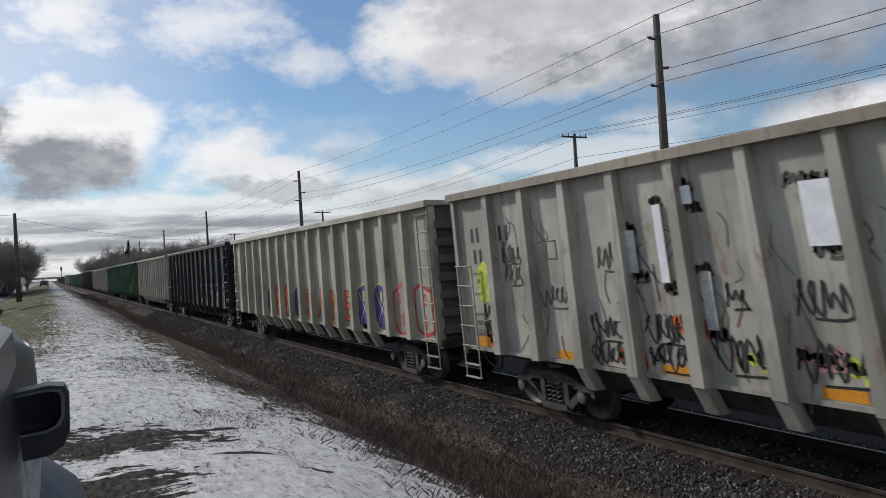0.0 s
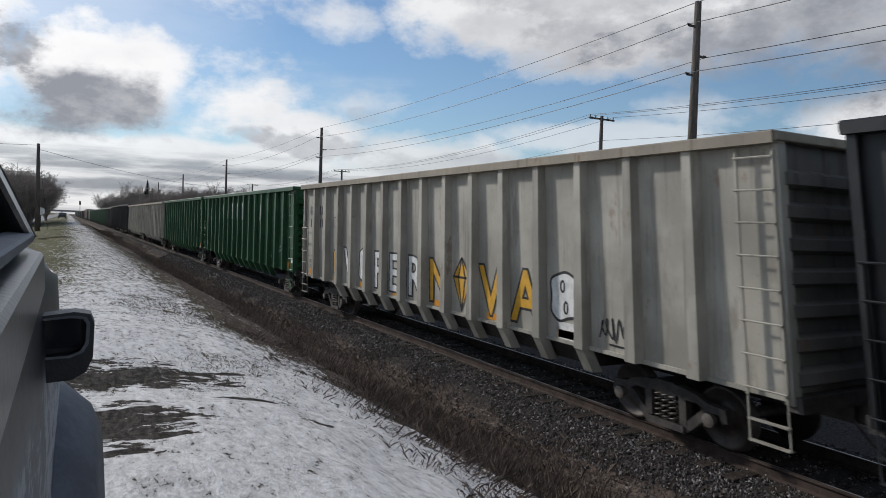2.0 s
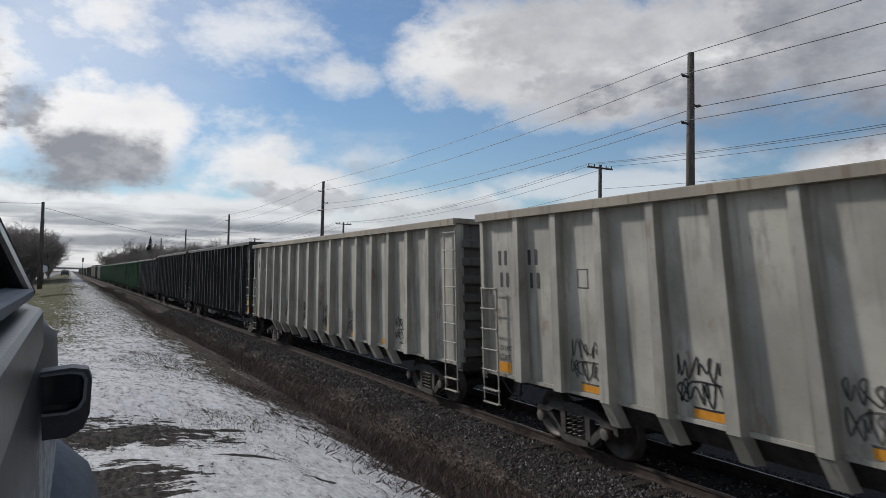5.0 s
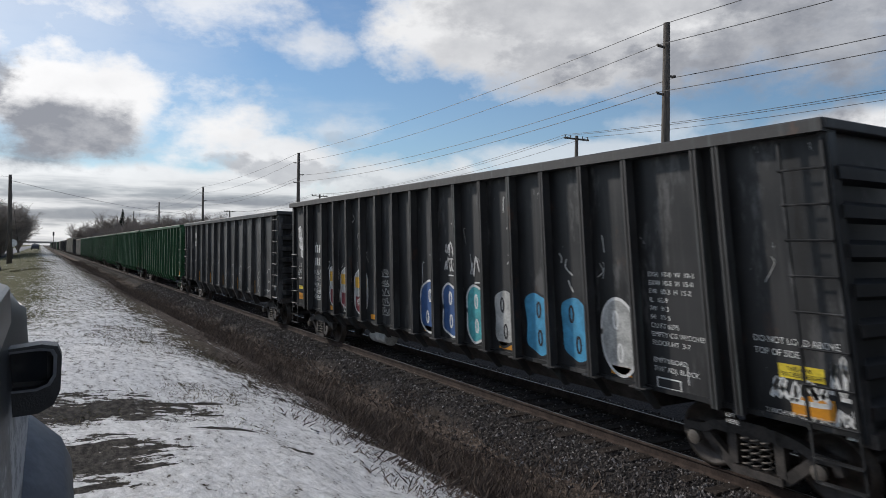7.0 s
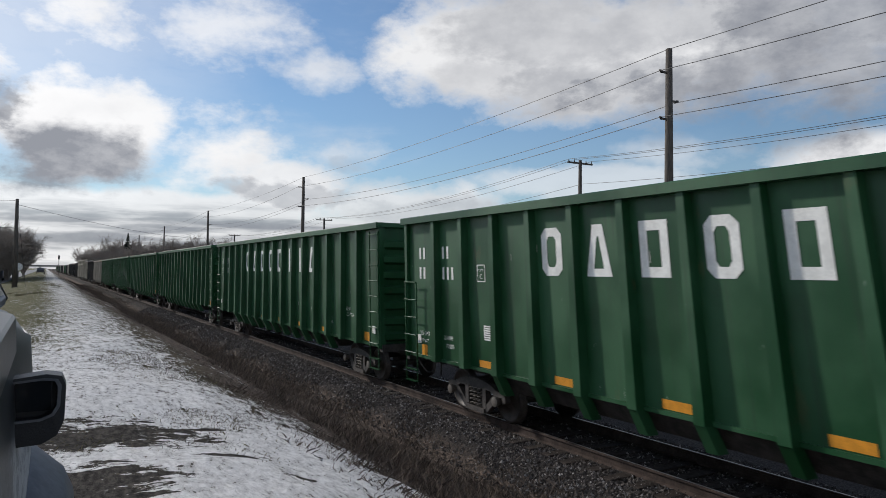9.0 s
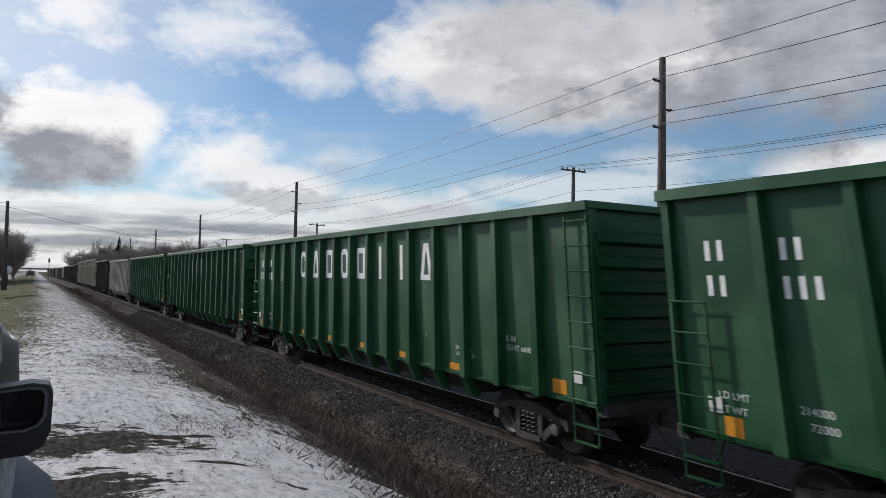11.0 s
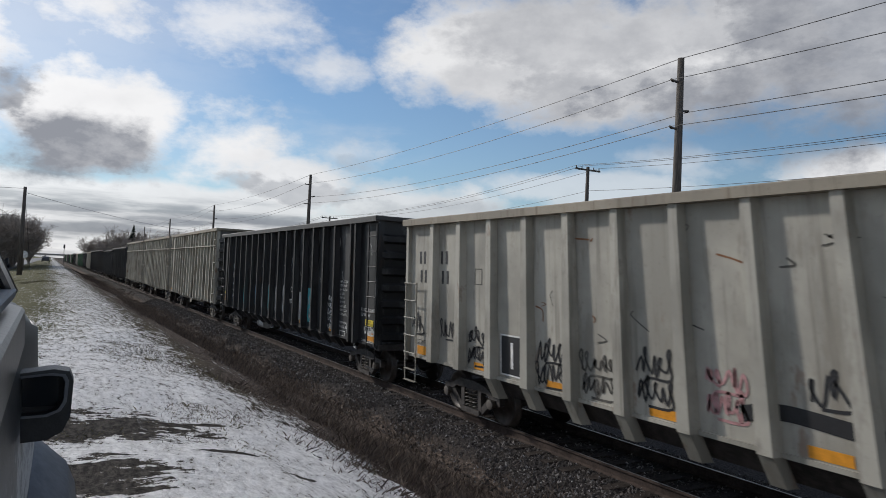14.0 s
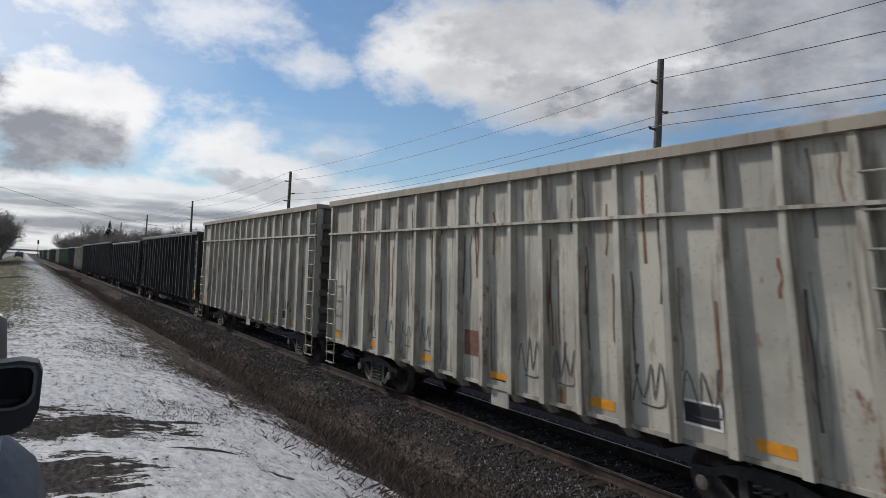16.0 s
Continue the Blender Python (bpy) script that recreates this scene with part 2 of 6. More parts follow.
def prism(bm, outline, axis, lo, hi):
    """Extrudes a closed outline of (a, b) along axis 0, 1 or 2 from lo to hi."""

    def at(a, b, c):
        return {0: (c, a, b), 1: (a, c, b), 2: (a, b, c)}[axis]

    one = [bm.verts.new(at(a, b, lo)) for a, b in outline]
    two = [bm.verts.new(at(a, b, hi)) for a, b in outline]
    k = len(outline)
    bm.faces.new(one)
    bm.faces.new(two[::-1])
    for i in range(k):
        bm.faces.new((one[i], one[(i + 1) % k], two[(i + 1) % k], two[i]))


def tube(bm, a, b, r0, r1=None, sides=8, caps=True):
    r1 = r0 if r1 is None else r1
    a, b = Vector(a), Vector(b)
    w = (b - a).normalized()
    u = w.orthogonal().normalized()
    v = w.cross(u)
    ring = [[bm.verts.new(p + (u * math.cos(k * math.tau / sides) + v * math.sin(k * math.tau / sides)) * r) for k in range(sides)] for p, r in ((a, r0), (b, r1))]
    for k in range(sides):
        bm.faces.new((ring[0][k], ring[0][(k + 1) % sides], ring[1][(k + 1) % sides], ring[1][k]))
    if caps:
        bm.faces.new(ring[0][::-1])
        bm.faces.new(ring[1])


def lathe(bm, profile, axis_y=True, sides=24):
    """Turns (along, radius) pairs round the x axis."""
    rings = []
    for along, r in profile:
        rings.append([bm.verts.new((along, r * math.cos(k * math.tau / sides), r * math.sin(k * math.tau / sides))) for k in range(sides)])
    for p, q in zip(rings, rings[1:]):
        for k in range(sides):
            bm.faces.new((p[k], p[(k + 1) % sides], q[(k + 1) % sides], q[k]))
    bm.faces.new(rings[0][::-1])
    bm.faces.new(rings[-1])


def finish(name, bm, mat, smooth=False, bevel=0.0):
    if bevel:
        bmesh.ops.bevel(bm, geom=bm.edges[:], offset=bevel, segments=1, affect="EDGES")
    bmesh.ops.recalc_face_normals(bm, faces=bm.faces)
    me = bpy.data.meshes.new(name)
    bm.to_mesh(me)
    bm.free()
    for m in mat if isinstance(mat, (list, tuple)) else [mat]:
        me.materials.append(m)
    if smooth:
        me.polygons.foreach_set("use_smooth", [True] * len(me.polygons))
    return me


def part(name, bm, mat, parent, label="", smooth=False, bevel=0.0):
    ob = new(name, finish(name, bm, mat, smooth, bevel))
    ob.parent = parent
    return tagged(ob, label)


def piece(name, me, parent, m):
    """Another object on the same mesh, as a part."""
    ob = new(name, me)
    ob.parent = parent
    ob.matrix_basis = m
    return ob


def thing(name, me, label, category, group="", m=None, kind=""):
    ob = new(name, me)
    if m is not None:
        ob.matrix_basis = m
    return tagged(ob, label, category, group, kind)


# ---- ground ----
RAIL_X = (0.0, 1.505)
MID = 0.7525
# the lie of the land across the track: x, height over the rail's head
LAND = [(-400, 0.6), (-60, 0.75), (-24, 0.95), (-19, 1.05), (-13.4, 1.12), (-11.6, 1.2), (-10.2, 1.42), (-8.8, 1.56), (-7.6, 1.55), (-6.7, 1.43), (-5.9, 1.2), (-5.1, 0.86),
        (-4.2, 0.42), (-3.4, 0.03), (-2.6, -0.32), (-2.0, -0.5), (-1.6, -0.55), (-1.3, -0.48), (-0.75, -0.21), (-0.4, -0.19), (2.0, -0.19), (2.4, -0.22), (3.6, -0.75), (6, -0.8), (12, -0.5), (60, 0.0), (400, 0.3)]


def land(x):
    return float(np.interp(x, [p[0] for p in LAND], [p[1] for p in LAND]))


def ground_build(n):
    c = n.add("ShaderNodeTexCoord").outputs["Object"]
    sep = n.add("ShaderNodeSeparateXYZ", i0=c)
    x, y = sep.outputs[0], sep.outputs[1]
    n1 = n.noise(c, 0.45, 5.0, 0.6)
    n2 = n.noise(c, 3.0, 6.0, 0.65)
    n3 = n.noise(c, 22.0, 5.0, 0.7)
    n4 = n.noise(n.vec("MULTIPLY", c, (2.0, 0.35, 1.0)).outputs[0], 1.6, 6.0, 0.65)
    streaks = n.noise(n.vec("MULTIPLY", c, (1.0, 1.9, 1.0)).outputs[0], 2.2, 8.0, 0.72)
    long = n.vec("MULTIPLY", c, (1.0, 0.42, 1.0)).outputs[0]
    grains = n.noise(long, 19.0, 6.0, 0.78)
    specks = n.noise(long, 48.0, 3.0, 0.6)
    tufts = n.noise(long, 7.5, 5.0, 0.7)
    dark = n.mix(n.smooth(grains, 0.35, 0.68), (0.02, 0.018, 0.016), (0.11, 0.098, 0.085))
    sod = n.mix(n.smooth(n3, 0.3, 0.7), (0.035, 0.03, 0.022), (0.15, 0.125, 0.085))
    grass = n.mix(n.smooth(n3, 0.35, 0.7), (0.06, 0.062, 0.028), (0.21, 0.19, 0.11))
    weedy = n.mix(n.smooth(n.math("ADD", n.math("MULTIPLY", grains, 0.6), n.math("MULTIPLY", tufts, 0.4)), 0.38, 0.62), (0.035, 0.029, 0.025), (0.20, 0.155, 0.125))
    base = n.mix(n.math("MAXIMUM", n.smooth(y, 16.0, 10.0), n.smooth(n.math("ADD", x, n2), -6.9, -5.7)), grass, sod)
    base = n.mix(n.smooth(n.math("ADD", x, n.math("MULTIPLY", n2, 1.2)), -5.6, -4.4), base, weedy)
    base = n.mix(n.smooth(n.math("ADD", x, n.math("MULTIPLY", n2, 1.0)), -1.0, -0.5), base, n.mix(n.smooth(n3, 0.35, 0.7), (0.02, 0.018, 0.017), (0.09, 0.08, 0.075)))
    # how bare the snow is: thin towards the slope and far down the line
    edge = n.math("ADD", x, n.math("MULTIPLY", n.math("SUBTRACT", n1, 0.5), 2.8))
    edge = n.math("ADD", edge, n.math("MULTIPLY", n.math("SUBTRACT", n2, 0.5), 2.8))
    edge = n.math("SUBTRACT", edge, n.smooth(y, 12.0, 6.5, 0.0, 1.2))
    bare = n.smooth(edge, -7.0, -4.6, 0.0, 0.22)
    bare = n.math("ADD", bare, n.smooth(edge, -5.0, -4.0, 0.0, 0.4))
    flat = n.vec("MULTIPLY", c, (1, 1, 0)).outputs[0]
    holes = None
    for px, py, rx, ry in ((-7.95, 7.35, 0.85, 0.62), (-8.35, 5.45, 0.66, 0.72), (-7.08, 6.32, 0.30, 0.08), (-6.9, 7.68, 0.18, 0.07), (-6.5, 5.66, 0.13, 0.06)):
        off = n.vec("MULTIPLY", n.vec("SUBTRACT", flat, (px, py, 0)).outputs[0], (1 / rx, 1 / ry, 0)).outputs[0]
        r = n.math("ADD", n.vec("LENGTH", off).outputs["Value"], n.math("MULTIPLY", n.math("SUBTRACT", streaks, 0.5), 4.2))
        hole = n.smooth(r, 1.1, 0.75)
        bare = n.math("ADD", bare, n.math("MULTIPLY", hole, 0.3))
        holes = hole if holes is None else n.math("MAXIMUM", holes, hole)
    base = n.mix(holes, base, dark)
    side = n.smooth(n.math("ADD", x, n.math("MULTIPLY", n1, 2.0)), -8.6, -6.5, 1.0, 0.3)
    thin = n.math("MULTIPLY", n.smooth(y, 9.0, 24.0, 0.0, 1.0), side)
    bare = n.math("ADD", bare, n.math("MULTIPLY", thin, 0.155))
    grit = n.math("ADD", n.math("MULTIPLY", grains, 0.5), n.math("ADD", n.math("MULTIPLY", tufts, 0.3), n.math("MULTIPLY", specks, 0.2)))
    # the snow lies whole close by and is pierced by grass further along
    worn = n.smooth(n.math("ADD", y, n.math("MULTIPLY", n1, 8.0)), 8.0, 15.0, 0.0, 0.02)
    left = n.math("SUBTRACT", grit, n.math("ADD", n.math("ADD", 0.416, worn), bare))
    snow = n.smooth(left, -0.016, 0.018)
    scraps = n.math("MULTIPLY", n.smooth(n4, 0.58, 0.64), n.smooth(x, -2.4, -3.4, 0.0, 0.8))
    snow = n.math("MAXIMUM", snow, n.math("MULTIPLY", scraps, n.smooth(n3, 0.44, 0.56)))
    white = n.mix(n.smooth(n.math("ADD", n.math("MULTIPLY", grains, 0.6), n.math("MULTIPLY", tufts, 0.4)), 0.36, 0.62), (0.52, 0.50, 0.475), (0.90, 0.88, 0.85))
    col = n.mix(snow, base, white)
    h = n.math("ADD", n.math("MULTIPLY", n3, 0.7), n.math("MULTIPLY", snow, 0.45))
    h = n.math("ADD", h, n.math("ADD", n.math("MULTIPLY", n2, 0.8), n.math("MULTIPLY", grains, 0.5)))
    return col, n.smooth(snow, 0.0, 1.0, 0.95, 0.7), (h, 0.9, 0.05), 0.0


SNOWY = material("snow_and_dead_grass", ground_build, 0.05)


def build_ground():
    xs = sorted(set([p[0] for p in LAND] + [float(v) for v in np.arange(-14, 3.0, 0.25)] + [-300, -200, -100, -40, 20, 30, 100, 200, 300]))
    ys = sorted(set([float(v) for v in np.arange(-6, 30, 0.35)] + [float(v) for v in np.arange(30, 90, 2.0)] + [-400, -100, -30, -15, 100, 130, 180, 260, 400, 700, 1200, 2500]))
    verts, faces = [], []
    for y in ys:
        for x in xs:
            z = land(x)
            if x < -1.2:
                calm = min(1.0, (-1.2 - x) / 1.5) if x > -12 else 0.2
                z += (noise.noise((x * 0.5, y * 0.35, 3.0)) * 0.12 + noise.noise((x * 1.9, y * 1.6, 7.0)) * 0.05) * calm
                z += 0.1 * noise.noise((x * 0.2, y * 0.07, 1.0)) * calm
            verts.append((x, y, z))
    k = len(xs)
    for j in range(len(ys) - 1):
        for i in range(k - 1):
            faces.append((j * k + i, j * k + i + 1, (j + 1) * k + i + 1, (j + 1) * k + i))
    me = bpy.data.meshes.new("ground")
    me.from_pydata(verts, [], faces)
    me.materials.append(SNOWY)
    me.polygons.foreach_set("use_smooth", [True] * len(me.polygons))
    thing("ground", me, "snowy berm falling to a brown ditch beside the railway track", "ground", kind="structure")


build_ground()


def build_track():
    for x in RAIL_X:
        s = -1 if x == 0 else 1
        bm = bmesh.new()
        prism(bm, [(x - 0.075, -0.18), (x + 0.075, -0.18), (x + 0.07, -0.165), (x + 0.012, -0.145), (x + 0.012, -0.045), (x + 0.036, -0.032), (x + 0.036, -0.006), (x + 0.028, 0.0),
                   (x - 0.028, 0.0), (x - 0.036, -0.006), (x - 0.036, -0.032), (x - 0.012, -0.045), (x - 0.012, -0.145), (x - 0.07, -0.165)], 1, -150, 2000)
        ob = thing("rail", finish("rail", bm, RUSTY), "rusty steel rail with a polished running head", "rail", "rails", kind="structure")
        bm = bmesh.new()
        box(bm, x - 0.014, x + 0.014, -150, 2000, 0.0005, 0.003)
        part("running_band", bm, TREAD, ob, "bright polished running surface")


build_track()

# ---- train ----
START_SPEED, GAIN = 24.707, 0.0787


def gone(t):
    return START_SPEED * t + GAIN * t * t / 2


def coil_mesh():
    """A coil spring as one continuous tube."""
    bm = bmesh.new()
    rings = []
    for k in range(45):
        a, z = k * math.tau / 9, 0.235 + 0.40 * k / 44
        rings.append([bm.verts.new(((0.058 + 0.015 * math.cos(b)) * math.cos(a), (0.058 + 0.015 * math.cos(b)) * math.sin(a), z + 0.015 * math.sin(b))) for b in (0.0, 1.57, 3.14, 4.71)])
    for p, q in zip(rings, rings[1:]):
        for i in range(4):
            bm.faces.new((p[i], q[i], q[(i + 1) % 4], p[(i + 1) % 4]))
    return finish("coil_spring", bm, SPRING, True)


COIL = coil_mesh()


def truck_parts(parent, y):
    """A three-piece truck with its four wheels, as a part of the car."""
    axle = 0.88
    bm = bmesh.new()
    box(bm, -1.06, 1.06, y - 0.2, y + 0.2, 0.56, 0.82)
    tk = part("truck", bm, STEEL, parent, "three-piece cast steel truck")
    for s in (-1, 1):
        x0, x1 = (s * 1.0 - 0.07, s * 1.0 + 0.07)
        bm = bmesh.new()
        for e in (-1, 1):
            prism(bm, [(y + e * 0.34, 0.62), (y + e * 0.34, 0.80), (y + e * 0.62, 0.74), (y + e * 0.80, 0.66), (y + e * 1.10, 0.64), (y + e * 1.12, 0.46), (y + e * 1.02, 0.42), (y + e * 1.0, 0.54), (y + e * 0.76, 0.54), (y + e * 0.60, 0.62)][::e], 0, x0, x1)
            prism(bm, [(y + e * 0.70, 0.56), (y + e * 0.84, 0.50), (y + e * 0.40, 0.13), (y + e * 0.28, 0.20)][::e], 0, x0 + 0.012, x1 - 0.012)
            prism(bm, [(y + e * 0.27, 0.24), (y + e * 0.40, 0.24), (y + e * 0.40, 0.66), (y + e * 0.27, 0.66)][::e], 0, x0 + 0.006, x1 - 0.006)
        box(bm, x0, x1, y - 0.36, y + 0.36, 0.64, 0.80)
        box(bm, x0 - 0.03, x1 + 0.03, y - 0.36, y + 0.36, 0.12, 0.22)
        part("side_frame", bm, STEEL, tk)
        for dy in (-0.145, 0.0, 0.145):
            piece("coil_spring", COIL, tk, pose(s * 1.035, y + dy, 0.0))
        for e in (-1, 1):
            bm = bmesh.new()
            lathe(bm, [(-0.02, 0.06), (0.10, 0.10), (0.12, 0.10), (0.13, 0.05)], sides=12)
            me = finish("bearing_cap", bm, SPRING)
            ob = piece("bearing_cap", me, tk, pose(s * 1.06, y + e * axle, 0.457, 0, 0, 0 if s > 0 else 180))
            bm = bmesh.new()
            lathe(bm, [(-0.07, 0.485), (-0.04, 0.485), (-0.035, 0.462), (0.065, 0.452), (0.07, 0.40), (0.03, 0.37), (0.01, 0.20), (0.05, 0.13), (0.09, 0.12), (0.09, 0.0)][:-1], sides=28)
            me = finish("wheel", bm, WHEEL, True)
            piece("wheel", me, tk, pose(s * 0.7525, y + e * axle, 0.457, 0, 0, 0 if s > 0 else 180))
    for e in (-1, 1):
        bm = bmesh.new()
        tube(bm, (-0.75, y + e * axle, 0.457), (0.75, y + e * axle, 0.457), 0.085, sides=10)
        part("axle", bm, STEEL, tk)
    return tk


def ladder_part(parent, x, y0, y1, z0, z1, step, mat, steps_below=True):
    bm = bmesh.new()
    for y in (y0, y1):
        box(bm, x - 0.016, x + 0.016, y - 0.018, y + 0.018, z0, z1)
    z = z0 + 0.1
    while z < z1:
        tube(bm, (x - 0.03 if x < 0 else x + 0.03, y0 - 0.02, z), (x - 0.03 if x < 0 else x + 0.03, y1 + 0.02, z), 0.015, sides=6)
        z += step
    if steps_below:
        for y in (y0, y1):
            box(bm, x - 0.008, x + 0.008, y - 0.010, y + 0.010, z0 - 0.58, z0)
        for z in (z0 - 0.57, z0 - 0.3):
            box(bm, x - 0.04, x + 0.04, y0, y1, z - 0.01, z + 0.01)
    return part("ladder", bm, mat, parent)


def coupler_parts(parent, yend, s):
    bm = bmesh.new()
    box(bm, -0.16, 0.16, min(yend, yend + s * 0.35), max(yend, yend + s * 0.35), 0.72, 1.02)
    box(bm, -0.11, 0.11, min(yend + s * 0.3, yend + s * 0.6), max(yend + s * 0.3, yend + s * 0.6), 0.74, 0.98)
    box(bm, -0.19, 0.13, min(yend + s * 0.5, yend + s * 0.74), max(yend + s * 0.5, yend + s * 0.74), 0.70, 1.02)
    part("coupler", bm, STEEL, parent, bevel=0.012)
    bm = bmesh.new()
    rings = []
    for k in range(9):
        a = k / 8
        p = Vector((-0.45 + 0.25 * a, yend + s * (0.1 + 0.5 * a), 0.85 - 0.42 * math.sin(a * 2.2)))
        slope = Vector((0.25, s * 0.5, -0.924 * math.cos(a * 2.2))).normalized()
        u = slope.cross(Vector((1, 0, 0))).normalized()
        w = slope.cross(u)
        rings.append([bm.verts.new(p + 0.022 * (u * math.cos(b * 1.047) + w * math.sin(b * 1.047))) for b in range(6)])
    for p, q in zip(rings, rings[1:]):
        for k in range(6):
            bm.faces.new((p[k], p[(k + 1) % 6], q[(k + 1) % 6], q[k]))
    part("brake_hose", bm, STEEL, parent)


def hat_rib(w, d_top, d_low, z0, z1, flare=0.0):
    """A pressed side post, seen from outside on the -x side; its back lies in the plane x = 0."""
    bm = bmesh.new()
    rows = [(z0, d_low, w * (1 + flare)), (z0 + (z1 - z0) * 0.5, (d_low + d_top) / 2, w * (1 + flare * 0.5)), (z1, d_top, w)]
    rings = []
    for z, d, ww in rows:
        a = ww / 2
        rings.append([bm.verts.new(p) for p in ((0, -a, z), (-d, -a * 0.8, z), (-d, a * 0.8, z), (0, a, z))])
    for p, q in zip(rings, rings[1:]):
        for k in range(4):
            bm.faces.new((p[k], p[(k + 1) % 4], q[(k + 1) % 4], q[k]))
    bm.faces.new(rings[0])
    bm.faces.new(rings[-1][::-1])
    return bm


def flange_rib(w, d, z0, z1, mat):
    """A T-shaped post: a web and an outer flange."""
    bm = bmesh.new()
    box(bm, -d, 0, -0.012, 0.012, z0, z1)
    box(bm, -d, -d + 0.014, -w / 2, w / 2, z0, z1)
    return bm


def gondola(kind, length, mat, name, label, posts, top=4.42, low=1.12, belly=0.82, foot=0.55, body_mat=None, style="hat", depth=0.19, width=0.17, rows_end=7, chord=None, post=None, end=None, truck_in=2.4):
    """An open-top scrap gondola at the origin, its length along y. The end at -y runs ahead."""
    car = tagged(new(name), label, "freight car", "freight cars of the train")
    h = length / 2
    sx = 1.585 - depth
    truck_y = h - truck_in
    # side walls, straight along the bottom
    a = truck_y - 1.5
    for s in (-1, 1):
        bm = bmesh.new()
        box(bm, s * sx - 0.006, s * sx + 0.006, -h, h, low, top)
        part("side_wall", bm, mat, car)
        bm = bmesh.new()
        x0, x1 = sorted((s * (sx - 0.05), s * 1.6))
        prism(bm, [(x0, top - 0.03), (x1, top - 0.03), (x1, top + 0.11), (x1 - 0.02, top + 0.13), (x0 + 0.02, top + 0.13), (x0, top + 0.11)], 1, -h - 0.03, h + 0.03)
        part("top_chord", bm, chord or mat, car)
        bm = bmesh.new()
        x0, x1 = sorted((s * (sx - 0.02), s * (sx + 0.05)))
        box(bm, x0, x1, -h, h, low - 0.035, low + 0.03)
        part("side_sill", bm, mat, car)
    for s in (-1, 1):
        bm = bmesh.new()
        step = (top - low - 0.3) / rows_end
        face = [(0.0, low)]
        for j in range(rows_end):
            z = low + 0.25 + j * step
            face += [(0.0, z - 0.13), (0.13, z - 0.07), (0.13, z + 0.07), (0.0, z + 0.13)]
        face.append((0.0, top))
        rows = [[bm.verts.new((px, s * (h - 0.08 + d - back), z)) for px in (-sx + 0.004, sx - 0.004)] for back in (0.0, 0.012) for d, z in face]
        half = len(face)
        for i in range(half - 1):
            bm.faces.new((rows[i][0], rows[i][1], rows[i + 1][1], rows[i + 1][0]))
            bm.faces.new((rows[half + i][0], rows[half + i + 1][0], rows[half + i + 1][1], rows[half + i][1]))
            for e in (0, 1):
                bm.faces.new((rows[i][e], rows[i + 1][e], rows[half + i + 1][e], rows[half + i][e]))
        bmesh.ops.recalc_face_normals(bm, faces=bm.faces)
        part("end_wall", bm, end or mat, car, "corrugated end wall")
        bm = bmesh.new()
        box(bm, -1.56, 1.56, min(s * (h - 0.12), s * (h + 0.07)), max(s * (h - 0.12), s * (h + 0.07)), top + 0.0, top + 0.125)
        part("end_chord", bm, chord or mat, car, bevel=0.012)
        for e in (-1, 1):
            bm = bmesh.new()
            box(bm, min(e * (sx - 0.06), e * (sx + 0.10)), max(e * (sx - 0.06), e * (sx + 0.10)), min(s * (h - 0.1), s * (h + 0.02)), max(s * (h - 0.1), s * (h + 0.02)), low - 0.06, top)
            part("corner_post", bm, mat, car)
        bm = bmesh.new()
        box(bm, -1.45, 1.45, min(s * (h - 0.1), s * (h + 0.1)), max(s * (h - 0.1), s * (h + 0.1)), 0.98, low + 0.05)
        part("end_sill", bm, STEEL, car)
        coupler_parts(car, s * h, s)
        truck_parts(car, s * truck_y)
    # dark steel instead of the car's colour, standing in for shade under it
    bm = bmesh.new()
    box(bm, -sx, sx, -h + 0.08, h - 0.08, low, low + 0.02)
    prism(bm, [(-sx + 0.03, low), (-sx + 0.3, 0.74), (sx - 0.3, 0.74), (sx - 0.03, low)], 1, -a, a)
    part("floor", bm, STEEL, car, "tub floor between the trucks, coloured dark for the shade there")
    bm = bmesh.new()
    box(bm, -0.22, 0.22, -h, h, 0.72, 1.0)
    part("center_sill", bm, STEEL, car)
    # posts
    if style == "hat":
        full = finish("side_post", hat_rib(width, depth * 0.8, depth, low - 0.03, top, 0.35), post or mat)
    else:
        full = finish("side_post", flange_rib(width, depth, low - 0.05, top, mat), post or mat)
    bm = bmesh.new()
    z0 = belly
    if style == "hat":
        w0 = width * 1.3
        vs = [bm.verts.new(p) for p in ((0, -w0 / 2, low), (-depth, -w0 * 0.4, low), (-depth, w0 * 0.4, low), (0, w0 / 2, low),
                                        (0.22, -w0 * 0.5, z0), (0.02, -w0 * 0.42, z0), (0.02, w0 * 0.42, z0), (0.22, w0 * 0.5, z0))]
        for f in ((0, 1, 5, 4), (1, 2, 6, 5), (2, 3, 7, 6), (3, 0, 4, 7), (4, 5, 6, 7), (3, 2, 1, 0)):
            bm.faces.new([vs[i] for i in f])
    else:
        vs = [(-depth, low), (0, low), (0.25, z0), (0.13, z0)]
        prism(bm, vs, 1, -0.014, 0.014)
        box(bm, -depth - 0.02, 0.04, -0.16, 0.16, low - 0.02, low + 0.0)
    gusset = finish("post_foot", bm, post or mat)
    for s in (-1, 1):
        for y in posts:
            m = Matrix.Translation((s * sx, y, 0)) @ (Matrix.Identity(4) if s < 0 else Matrix.Rotation(math.pi, 4, "Z"))
            piece("side_post", full, car, m)
            if abs(y) < a + 0.2:
                piece("post_foot", gusset, car, m)
